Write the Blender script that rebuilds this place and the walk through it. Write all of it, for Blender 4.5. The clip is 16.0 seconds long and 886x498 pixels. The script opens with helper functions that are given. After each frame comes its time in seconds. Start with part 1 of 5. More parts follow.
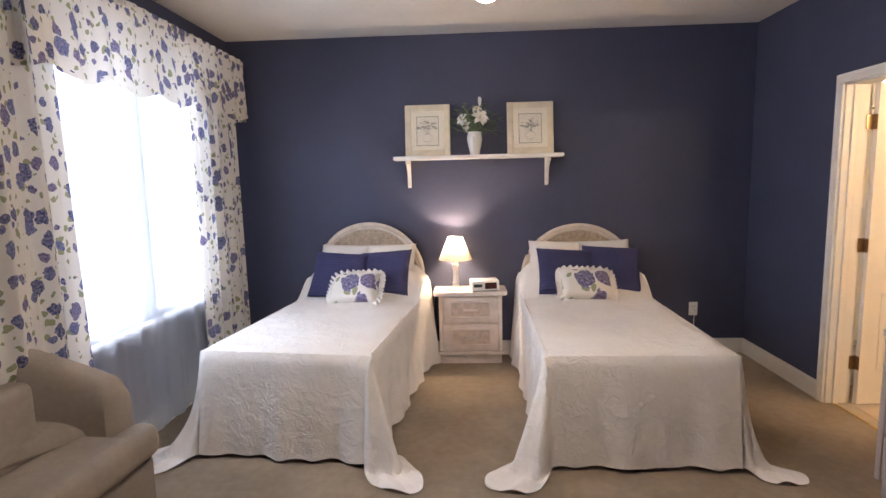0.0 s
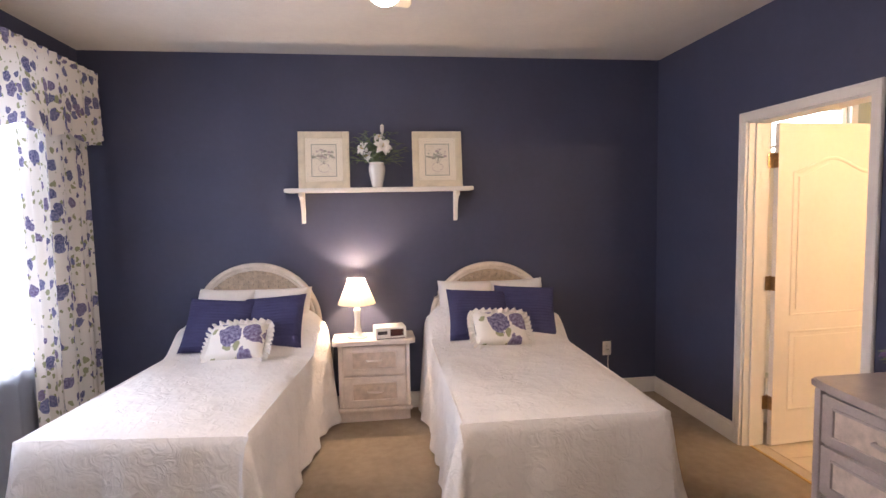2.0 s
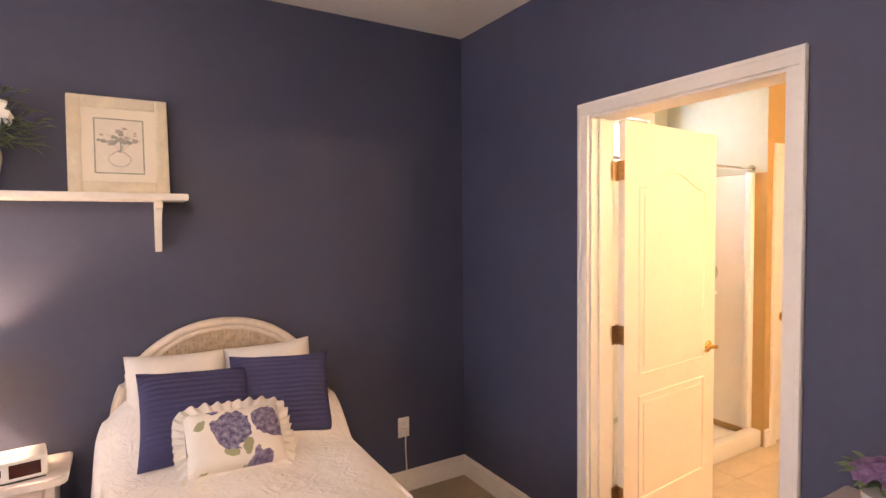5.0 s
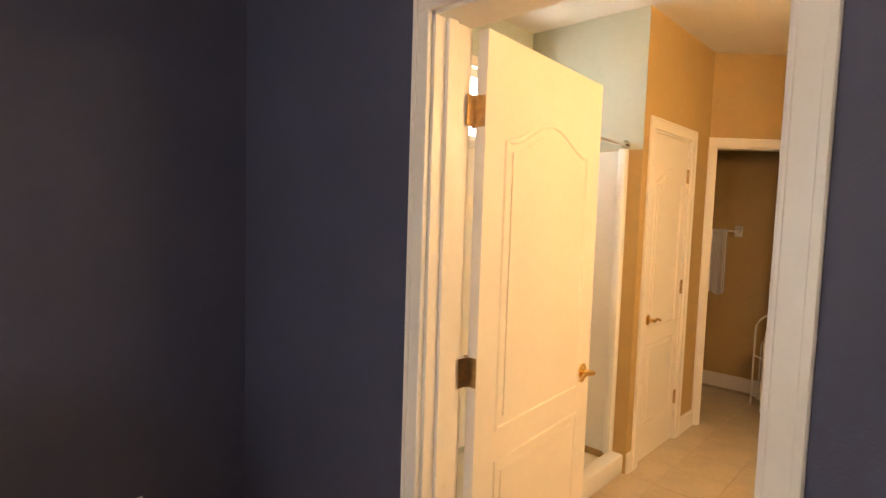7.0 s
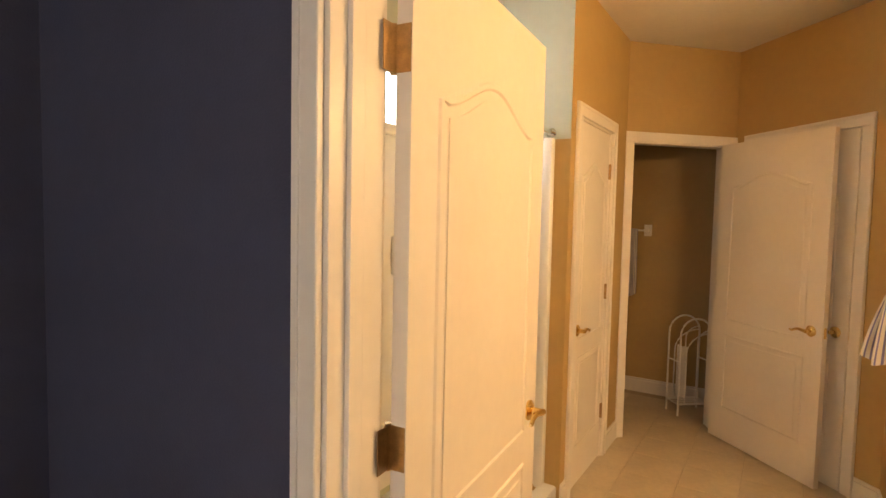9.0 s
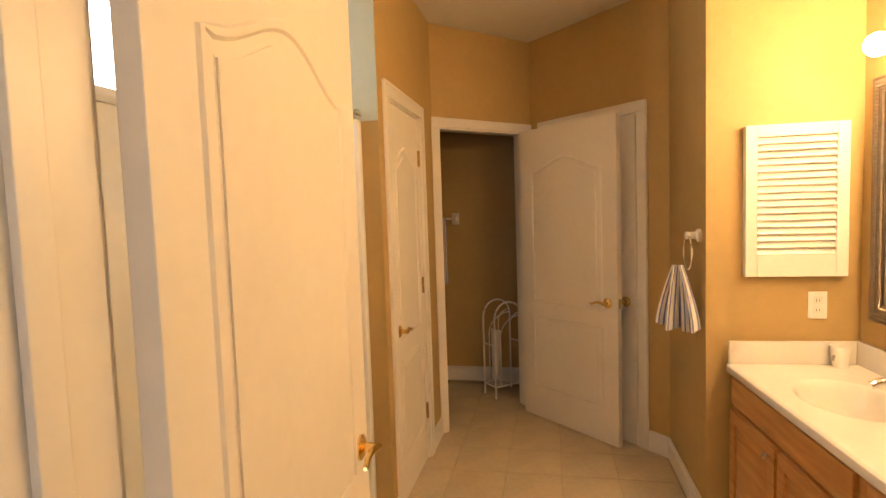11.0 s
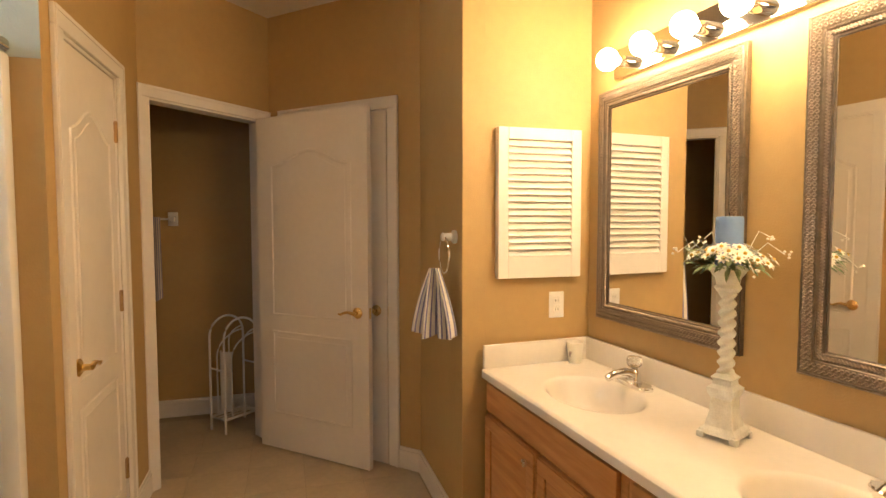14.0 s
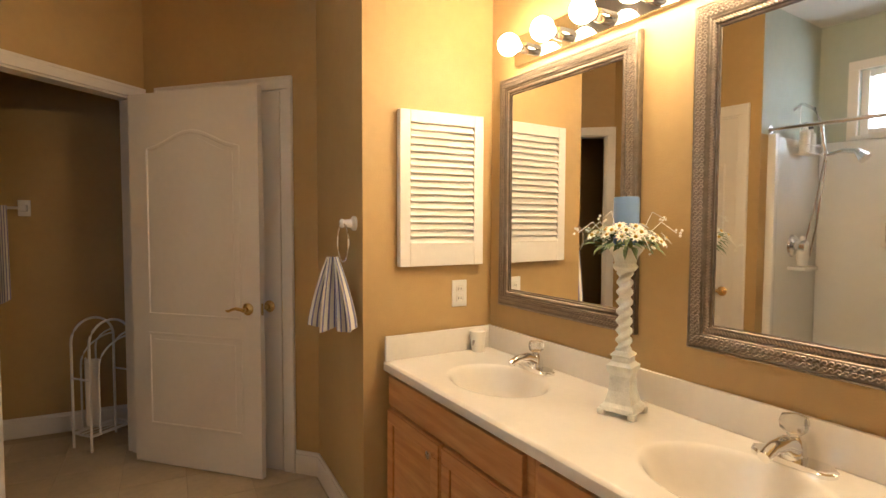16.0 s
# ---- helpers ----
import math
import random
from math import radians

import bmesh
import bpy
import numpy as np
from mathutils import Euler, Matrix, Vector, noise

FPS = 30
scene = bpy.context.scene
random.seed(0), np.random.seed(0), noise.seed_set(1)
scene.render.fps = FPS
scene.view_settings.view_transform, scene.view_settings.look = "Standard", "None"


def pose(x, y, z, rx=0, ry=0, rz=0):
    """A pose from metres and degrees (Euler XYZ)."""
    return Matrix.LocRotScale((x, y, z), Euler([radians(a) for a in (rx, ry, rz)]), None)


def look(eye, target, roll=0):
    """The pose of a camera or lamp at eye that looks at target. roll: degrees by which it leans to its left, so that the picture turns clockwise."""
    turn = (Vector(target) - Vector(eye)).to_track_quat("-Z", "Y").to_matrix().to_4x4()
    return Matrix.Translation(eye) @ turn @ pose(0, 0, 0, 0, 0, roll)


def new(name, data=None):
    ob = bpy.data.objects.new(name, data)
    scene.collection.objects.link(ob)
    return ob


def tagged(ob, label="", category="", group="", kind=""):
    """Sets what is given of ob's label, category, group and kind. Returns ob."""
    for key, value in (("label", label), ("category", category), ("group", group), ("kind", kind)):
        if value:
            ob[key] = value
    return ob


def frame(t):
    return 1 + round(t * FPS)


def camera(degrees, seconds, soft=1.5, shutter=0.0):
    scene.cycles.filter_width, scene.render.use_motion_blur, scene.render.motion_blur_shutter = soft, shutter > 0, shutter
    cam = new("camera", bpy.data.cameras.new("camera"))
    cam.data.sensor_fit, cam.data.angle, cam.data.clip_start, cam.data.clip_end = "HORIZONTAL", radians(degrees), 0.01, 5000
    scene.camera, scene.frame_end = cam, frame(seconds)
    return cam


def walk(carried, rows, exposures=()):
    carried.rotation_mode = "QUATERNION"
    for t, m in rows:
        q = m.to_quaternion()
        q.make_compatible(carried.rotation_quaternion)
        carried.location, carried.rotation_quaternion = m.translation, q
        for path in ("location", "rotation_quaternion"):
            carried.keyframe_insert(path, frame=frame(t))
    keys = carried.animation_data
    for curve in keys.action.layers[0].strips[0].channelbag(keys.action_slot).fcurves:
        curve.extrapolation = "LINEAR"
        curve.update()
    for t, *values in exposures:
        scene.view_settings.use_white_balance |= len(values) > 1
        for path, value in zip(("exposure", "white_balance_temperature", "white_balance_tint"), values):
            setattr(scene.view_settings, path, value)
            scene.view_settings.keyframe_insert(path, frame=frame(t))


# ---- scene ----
cam = camera(79.5, 16.0)
EXPO = [(0.0, 0.38, 5850, 18), (2.0, 0.44, 6000, 24), (4.5, 0.84, 6750, 30), (5.2, 0.86, 6800, 27), (7.5, 0.22, 7400, 16), (9.5, 0.15, 7450, 16), (12.0, -0.12, 7250, 17), (14.0, -0.2, 6300, 14), (16.0, -0.37, 5650, 11)]
PATH = [
    (0, (1.071, 0.09, 1.514), (0.979, 2.072, 1.259), -1.4),
    (0.5, (1.076, 0.129, 1.521), (1.045, 2.113, 1.269), -1.3),
    (1, (1.09, 0.226, 1.521), (1.156, 2.212, 1.293), -1.2),
    (1.5, (1.104, 0.362, 1.519), (1.294, 2.344, 1.333), -1.1),
    (2, (1.104, 0.516, 1.554), (1.362, 2.493, 1.401), -1.1),
    (2.5, (1.175, 0.734, 1.552), (1.484, 2.706, 1.433), -1.2),
    (3, (1.265, 0.958, 1.573), (1.679, 2.913, 1.481), -1.4),
    (3.5, (1.325, 1.154, 1.585), (1.853, 3.081, 1.51), -1.2),
    (4, (1.403, 1.411, 1.578), (2.113, 3.279, 1.508), -1.1),
    (4.5, (1.468, 1.614, 1.581), (2.364, 3.4, 1.504), -1.1),
    (5, (1.601, 1.835, 1.562), (2.628, 3.549, 1.475), -0.6),
    (5.2, (1.716, 1.899, 1.575), (2.755, 3.605, 1.471), -0.4),
    (7.5, (2.486, 2.635, 1.506), (4.014, 3.918, 1.366), 2.2),
    (8, (2.585, 2.709, 1.497), (4.15, 3.948, 1.358), 2.2),
    (8.5, (2.692, 2.834, 1.472), (4.3, 4.018, 1.347), 1.7),
    (9, (2.76, 2.911, 1.493), (4.447, 3.98, 1.378), 1.2),
    (9.5, (2.811, 2.956, 1.496), (4.591, 3.862, 1.396), 0.3),
    (11.8, (3.166, 3.091, 1.45), (5.155, 3.248, 1.306), -1.4),
    (12, (3.186, 3.083, 1.434), (5.178, 3.179, 1.295), -1.1),
    (12.5, (3.264, 3.109, 1.443), (5.256, 3.013, 1.297), -1.1),
    (13, (3.306, 3.114, 1.443), (5.289, 2.888, 1.315), -0.4),
    (13.5, (3.389, 3.103, 1.425), (5.352, 2.736, 1.308), -0.0),
    (14, (3.449, 3.113, 1.414), (5.365, 2.552, 1.306), -0.1),
    (14.5, (3.479, 3.12, 1.407), (5.352, 2.426, 1.307), 0.0),
    (15, (3.502, 3.108, 1.389), (5.338, 2.321, 1.295), 0.1),
    (15.5, (3.517, 3.098, 1.383), (5.329, 2.257, 1.275), -0.0),
    (16, (3.532, 3.087, 1.349), (5.311, 2.179, 1.248), 0.2),
]
walk(cam, [(t, look(eye, target, roll)) for t, eye, target, roll in PATH], exposures=EXPO)

# ---- world and light ----
world = bpy.data.worlds.new("world")
scene.world = world
world.use_nodes = True
_wn = world.node_tree.nodes
_sky = _wn.new("ShaderNodeTexSky")
_sky.sky_type, _sky.sun_disc = "NISHITA", False
_sky.sun_elevation, _sky.sun_rotation = radians(50), radians(200)
world.node_tree.links.new(_sky.outputs[0], _wn["Background"].inputs[0])
_wn["Background"].inputs[1].default_value = 0.1
BULB, LAMP, FAN, SKYWIN = 140.0, 4200.0, 160.0, 46.0


def area(name, m, sx, sy, watts, color):
    d = bpy.data.lights.new(name, "AREA")
    d.shape, d.size, d.size_y, d.energy, d.color = "RECTANGLE", sx, sy, watts, color
    ob = new(name, d)
    ob.matrix_world = m
    return ob


_sun = new("sun", bpy.data.lights.new("sun", "SUN"))
_sun.data.energy, _sun.data.angle, _sun.data.color = 2.0, radians(0.5), (1, 0.95, 0.88)
_sun.matrix_world = look((0, 0, 0), (0.3, 0.55, -0.75))

# ---- materials ----


class Mat:
    """A node material with a Principled surface, noise-varied colour and bump."""

    def __init__(self, name, color, rough=0.6, metal=0.0, vary=0.12, scale=6.0, bump=0.0, bscale=80.0, wear=0.0, emit=None, spec=0.5):
        self.m = bpy.data.materials.new(name)
        self.m.use_nodes = True
        self.n, self.l = self.m.node_tree.nodes, self.m.node_tree.links
        self.p = self.n["Principled BSDF"]
        self.p.inputs["Roughness"].default_value = rough
        self.p.inputs["Metallic"].default_value = metal
        self.p.inputs["Specular IOR Level"].default_value = spec
        self.co = self.n.new("ShaderNodeTexCoord").outputs["Object"]
        c = (*color, 1)
        if vary:
            f1 = self.noise(scale, 5)
            f2 = self.noise(scale * 9, 3)
            k = self.math("ADD", f1, self.math("MULTIPLY", f2, 0.5))
            lo = tuple(v * (1 - vary) for v in color) + (1,)
            hi = tuple(min(1, v * (1 + vary)) for v in color) + (1,)
            self.base = self.ramp(k, [(0.45, lo), (1.05, hi)])
            self.l.new(self.base, self.p.inputs["Base Color"])
        else:
            self.p.inputs["Base Color"].default_value = c
        if bump:
            self.bump(self.noise(bscale, 4), bump)
        if emit:
            self.p.inputs["Emission Color"].default_value = (*color, 1)
            self.p.inputs["Emission Strength"].default_value = emit

    def noise(self, scale, detail=3, vec=None, distort=0.0):
        t = self.n.new("ShaderNodeTexNoise")
        t.inputs["Scale"].default_value, t.inputs["Detail"].default_value = scale, detail
        t.inputs["Distortion"].default_value = distort
        self.l.new(vec or self.co, t.inputs["Vector"])
        return t.outputs["Fac"]

    def math(self, op, a, b=None):
        t = self.n.new("ShaderNodeMath")
        t.operation = op
        for i, v in enumerate((a, b)):
            if v is None:
                continue
            if isinstance(v, (int, float)):
                t.inputs[i].default_value = v
            else:
                self.l.new(v, t.inputs[i])
        return t.outputs[0]

    def ramp(self, fac, stops):
        t = self.n.new("ShaderNodeValToRGB")
        e = t.color_ramp.elements
        while len(e) < len(stops):
            e.new(0.5)
        for el, (p, c) in zip(e, stops):
            el.position, el.color = p, c
        self.l.new(fac, t.inputs[0])
        return t.outputs[0]

    def mix(self, fac, a, b):
        t = self.n.new("ShaderNodeMix")
        t.data_type = "RGBA"
        self.l.new(fac, t.inputs["Factor"])
        for key, v in (("A", a), ("B", b)):
            sock = [i for i in t.inputs if i.name == key and i.type == "RGBA"][0]
            if isinstance(v, tuple):
                sock.default_value = (*v, 1)
            else:
                self.l.new(v, sock)
        return [o for o in t.outputs if o.type == "RGBA"][0]

    def bump(self, height, strength, dist=0.004):
        t = self.n.new("ShaderNodeBump")
        t.inputs["Strength"].default_value, t.inputs["Distance"].default_value = strength, dist
        self.l.new(height, t.inputs["Height"])
        self.l.new(t.outputs[0], self.p.inputs["Normal"])


NAVY = Mat("navy_wall_paint", (0.053, 0.059, 0.107), 0.62, vary=0.10, scale=2.5, bump=0.25, bscale=160).m
TAN = Mat("tan_wall_paint", (0.475, 0.322, 0.132), 0.6, vary=0.07, scale=2.5, bump=0.25, bscale=160).m
ALCOVE = Mat("pale_alcove_paint", (0.46, 0.50, 0.43), 0.6, vary=0.05, scale=2.5, bump=0.25, bscale=160).m
CEIL = Mat("ceiling_paint", (0.70, 0.66, 0.60), 0.9, vary=0.05, scale=3, bump=0.5, bscale=90).m
TRIM = Mat("trim_gloss_paint", (0.80, 0.76, 0.70), 0.35, vary=0.04, scale=4, bump=0.05, bscale=60).m
DOORP = Mat("door_paint", (0.80, 0.75, 0.68), 0.38, vary=0.04, scale=3, bump=0.06, bscale=120).m
WHITE = Mat("white_plastic", (0.80, 0.78, 0.74), 0.4, vary=0.04).m
BRASS = Mat("polished_brass", (0.83, 0.60, 0.25), 0.2, 1.0, vary=0.1, scale=30).m
AGED = Mat("aged_brass_hinge", (0.42, 0.28, 0.14), 0.3, 1.0, vary=0.3, scale=40).m
CHROME = Mat("chrome", (0.85, 0.85, 0.86), 0.08, 1.0, vary=0.0).m
DARK = Mat("dark_plastic", (0.03, 0.025, 0.025), 0.3, vary=0.0).m
WICKER = Mat("woven_rattan", (0.47, 0.37, 0.26), 0.55, vary=0.3, scale=30, bump=0.3, bscale=200).m
RATTAN = Mat("pale_rattan_pole", (0.66, 0.58, 0.48), 0.45, vary=0.12, scale=15).m
LIMED = Mat("limed_pinkish_wood", (0.76, 0.67, 0.61), 0.45, vary=0.14, scale=12, bump=0.15, bscale=90).m
LIMED_IN = Mat("limed_wood_recess", (0.62, 0.51, 0.43), 0.5, vary=0.22, scale=25, bump=0.2, bscale=120).m
GREYWOOD = Mat("grey_limed_dresser_wood", (0.47, 0.40, 0.37), 0.35, vary=0.15, scale=10, bump=0.12, bscale=90).m
CARPET_M = Mat("beige_carpet_pile", (0.40, 0.32, 0.23), 0.95, vary=0.2, scale=2.2, spec=0.1)
CARPET_M.bump(CARPET_M.math("ADD", CARPET_M.noise(700, 2), CARPET_M.math("MULTIPLY", CARPET_M.noise(9, 3), 0.6)), 0.7, 0.012)
CARPET = CARPET_M.m
CHAIRF = Mat("grey_beige_upholstery", (0.36, 0.31, 0.26), 0.9, vary=0.12, scale=5, bump=0.5, bscale=500, spec=0.2).m
PILLOWW = Mat("white_cotton", (0.80, 0.76, 0.70), 0.85, vary=0.05, bump=0.3, bscale=30, spec=0.2).m
OAK_M = Mat("honey_oak", (0.42, 0.20, 0.075), 0.38, vary=0.1, scale=4)


def oak_grain():
    w = OAK_M.n.new("ShaderNodeMapping")
    w.inputs["Scale"].default_value = (4.0, 40.0, 40.0)
    OAK_M.l.new(OAK_M.co, w.inputs[0])
    g = OAK_M.noise(1.0, 6, w.outputs[0], 0.6)
    OAK_M.l.new(OAK_M.ramp(g, [(0.3, (0.44, 0.19, 0.055, 1)), (0.7, (0.60, 0.31, 0.115, 1))]), OAK_M.p.inputs["Base Color"])
    OAK_M.bump(g, 0.12, 0.002)


oak_grain()
OAK = OAK_M.m
MARBLE = Mat("cultured_marble", (0.78, 0.74, 0.68), 0.16, vary=0.04, scale=5).m
SURROUND = Mat("fibreglass_surround", (0.82, 0.82, 0.80), 0.22, vary=0.03, scale=3).m
PORC = Mat("porcelain", (0.82, 0.79, 0.74), 0.12, vary=0.02).m
TILE = Mat("cream_vinyl_tile", (0.54, 0.44, 0.31), 0.32, vary=0.14, scale=3.5, bump=0.1, bscale=60).m
GROUT = Mat("tile_joint", (0.46, 0.37, 0.26), 0.7, vary=0.1).m
SHADE_M = Mat("lamp_shade_cloth", (0.85, 0.75, 0.58), 0.8, vary=0.03)
BULBM = Mat("lit_bulb", (1.0, 0.72, 0.38), 0.3, vary=0.0, emit=BULB).m
LAMPM = Mat("lit_lamp_bulb", (1.0, 0.73, 0.43), 0.3, vary=0.0, emit=LAMP).m
FANM = Mat("lit_fan_globe", (1.0, 0.83, 0.63), 0.3, vary=0.0, emit=FAN).m
BLADE = Mat("cream_fan_blade", (0.72, 0.62, 0.42), 0.4, vary=0.06).m
GREEN = Mat("leaf_green", (0.15, 0.21, 0.10), 0.6, vary=0.35, scale=20).m
PETALW = Mat("white_petal", (0.80, 0.78, 0.72), 0.6, vary=0.06).m
PETALP = Mat("purple_petal", (0.17, 0.10, 0.22), 0.6, vary=0.3, scale=30).m
YELLOWC = Mat("yellow_flower_heart", (0.55, 0.36, 0.05), 0.7, vary=0.2).m
CERAM = Mat("glazed_white_ceramic", (0.80, 0.77, 0.72), 0.15, vary=0.03).m
ACRYLIC_M = Mat("clear_acrylic", (0.92, 0.92, 0.90), 0.08, vary=0.0)
ACRYLIC_M.p.inputs["Transmission Weight"].default_value = 0.85
ACRYLIC = ACRYLIC_M.m
CANDLE = Mat("blue_wax", (0.16, 0.27, 0.50), 0.5, vary=0.08).m
SHABBY = Mat("worn_white_paint", (0.72, 0.74, 0.70), 0.6, vary=0.18, scale=25, bump=0.4, bscale=60).m
PEWTER_M = Mat("antique_silver_frame", (0.20, 0.165, 0.13), 0.36, 0.8, vary=0.2, scale=40)
PEWTER_M.bump(PEWTER_M.noise(260, 2), 0.5, 0.003)
PEWTER = PEWTER_M.m
SILVER = Mat("worn_silver_leaf", (0.34, 0.275, 0.22), 0.42, 0.75, vary=0.25, scale=50).m
CREAMFR = Mat("cream_picture_frame", (0.72, 0.64, 0.48), 0.5, vary=0.12, scale=20).m
MATB = Mat("mat_board", (0.86, 0.79, 0.65), 0.8, vary=0.03).m
PAPER = Mat("print_paper", (0.80, 0.74, 0.62), 0.8, vary=0.08, scale=14).m
INK = Mat("grey_green_ink", (0.33, 0.34, 0.26), 0.8, vary=0.35, scale=40).m
INKP = Mat("mauve_ink", (0.44, 0.36, 0.34), 0.8, vary=0.3, scale=40).m
CUPM = Mat("paper_cup", (0.80, 0.77, 0.70), 0.6, vary=0.03).m
DISPLAY = Mat("clock_display", (0.05, 0.012, 0.01), 0.15, vary=0.0).m
WINFR = Mat("white_window_frame", (0.82, 0.82, 0.80), 0.4, vary=0.03).m


def mirror_mat():
    m = Mat("mirror_silver", (0.90, 0.90, 0.89), 0.015, 1.0, vary=0.0)
    return m.m


def glass_mat():
    m = Mat("clear_glass", (1, 1, 1), 0.02, vary=0.0)
    tr, gl, mx = m.n.new("ShaderNodeBsdfTransparent"), m.n.new("ShaderNodeBsdfGlossy"), m.n.new("ShaderNodeMixShader")
    gl.inputs["Roughness"].default_value = 0.02
    mx.inputs[0].default_value = 0.05
    m.l.new(tr.outputs[0], mx.inputs[1])
    m.l.new(gl.outputs[0], mx.inputs[2])
    m.l.new(mx.outputs[0], m.n["Material Output"].inputs[0])
    return m.m


def cloth_through(m, weight, color):
    """Adds light that passes through thin cloth."""
    t, a = m.n.new("ShaderNodeBsdfTranslucent"), m.n.new("ShaderNodeMixShader")
    if isinstance(color, tuple):
        t.inputs[0].default_value = (*color, 1)
    else:
        m.l.new(color, t.inputs[0])
    a.inputs[0].default_value = weight
    m.l.new(m.p.outputs[0], a.inputs[1])
    m.l.new(t.outputs[0], a.inputs[2])
    m.l.new(a.outputs[0], m.n["Material Output"].inputs[0])
    return a


cloth_through(SHADE_M, 0.22, (0.52, 0.43, 0.31))
SHADE = SHADE_M.m


def sheer_mat():
    m = Mat("sheer_voile", (0.85, 0.87, 0.90), 0.8, vary=0.03)
    a = cloth_through(m, 0.5, (0.85, 0.88, 0.92))
    tr, b = m.n.new("ShaderNodeBsdfTransparent"), m.n.new("ShaderNodeMixShader")
    b.inputs[0].default_value = 0.5
    m.l.new(a.outputs[0], b.inputs[1])
    m.l.new(tr.outputs[0], b.inputs[2])
    m.l.new(b.outputs[0], m.n["Material Output"].inputs[0])
    return m.m


def floral(name, size, through_weight):
    """Cream cotton printed with scattered blue and purple blooms and green sprigs."""
    m = Mat(name, (0.78, 0.74, 0.66), 0.85, vary=0.0, spec=0.2)
    uv = m.n.new("ShaderNodeTexCoord").outputs["UV"]
    wob = m.n.new("ShaderNodeTexNoise")
    wob.inputs["Scale"].default_value, wob.inputs["Detail"].default_value = 22 / size * 0.1, 3
    m.l.new(uv, wob.inputs["Vector"])
    vm = m.n.new("ShaderNodeVectorMath")
    vm.operation = "MULTIPLY_ADD"
    m.l.new(wob.outputs["Color"], vm.inputs[0])
    vm.inputs[1].default_value = (0.07 * size / 0.12,) * 3
    m.l.new(uv, vm.inputs[2])

    def cells(scale, offset):
        mp = m.n.new("ShaderNodeMapping")
        mp.inputs["Location"].default_value = (offset, offset * 0.7, 0)
        m.l.new(vm.outputs[0], mp.inputs[0])
        v = m.n.new("ShaderNodeTexVoronoi")
        v.inputs["Scale"].default_value = scale
        v.voronoi_dimensions = "2D"
        m.l.new(mp.outputs[0], v.inputs["Vector"])
        sp = m.n.new("ShaderNodeSeparateColor")
        m.l.new(v.outputs["Color"], sp.inputs[0])
        return v.outputs["Distance"], sp.outputs[0], sp.outputs[1]

    d, r, g = cells(1 / size, 0.3)
    bloom = m.math("LESS_THAN", d, m.math("MULTIPLY", r, 0.46))
    d2, r2, g2 = cells(1.9 / size, 3.1)
    leaf = m.math("MULTIPLY", m.math("LESS_THAN", d2, m.math("MULTIPLY", r2, 0.36)), m.math("GREATER_THAN", g2, 0.35))
    tint = m.ramp(g, [(0.25, (0.05, 0.06, 0.16, 1)), (0.5, (0.15, 0.10, 0.19, 1)), (0.75, (0.10, 0.12, 0.26, 1))])
    fine = m.noise(9 / size, 3, uv)
    tint = m.mix(m.ramp(fine, [(0.38, (0, 0, 0, 1)), (0.72, (1, 1, 1, 1))]), tint, (0.36, 0.34, 0.46))
    c = m.mix(leaf, (0.80, 0.76, 0.69), (0.34, 0.35, 0.20))
    c = m.mix(bloom, c, tint)
    m.l.new(c, m.p.inputs["Base Color"])
    if through_weight:
        cloth_through(m, through_weight, c)
    return m.m


FLORAL = floral("floral_drapery", 0.10, 0.18)
FLORALC = floral("floral_cushion_cotton", 0.17, 0.0)


def quilt_mat():
    m = Mat("cream_matelasse", (0.87, 0.82, 0.76), 0.75, vary=0.04, spec=0.25)
    v = m.n.new("ShaderNodeTexVoronoi")
    v.inputs["Scale"].default_value = 13
    m.l.new(m.co, v.inputs["Vector"])
    h = m.math("ADD", m.math("MULTIPLY", m.noise(14, 2, None, 2.4), 1.3), v.outputs["Distance"])
    m.bump(h, 0.75, 0.008)
    return m.m


QUILT = quilt_mat()


def ribbed_mat():
    m = Mat("navy_ribbed_cotton", (0.050, 0.050, 0.125), 0.8, vary=0.12, scale=8, spec=0.25)
    w = m.n.new("ShaderNodeTexWave")
    w.bands_direction = "Z"
    w.inputs["Scale"].default_value, w.inputs["Distortion"].default_value = 14, 1.2
    m.l.new(m.co, w.inputs["Vector"])
    m.bump(w.outputs["Fac"], 0.5, 0.004)
    return m.m


RIBBED = ribbed_mat()


def striped_mat():
    m = Mat("blue_striped_towelling", (0.78, 0.74, 0.68), 0.9, vary=0.0, bump=0.0)
    uv = m.n.new("ShaderNodeTexCoord").outputs["UV"]
    sp = m.n.new("ShaderNodeSeparateXYZ")
    m.l.new(uv, sp.inputs[0])
    s = m.math("GREATER_THAN", m.math("SINE", m.math("MULTIPLY", sp.outputs[0], 400.0)), 0.5)
    m.l.new(m.mix(s, (0.78, 0.74, 0.68), (0.20, 0.20, 0.38)), m.p.inputs["Base Color"])
    m.bump(m.noise(400, 2), 0.4)
    return m.m


STRIPE = striped_mat()
MIRROR, GLASS, SHEER = mirror_mat(), glass_mat(), sheer_mat()
DAY = Mat("bright_daylight_distance", (0.93, 0.97, 1.0), 1.0, vary=0.0, emit=1.3).m
DAYNEAR = Mat("bright_daylight_near", (0.90, 0.96, 1.0), 1.0, vary=0.0, emit=10.0).m

# ---- mesh helpers ----


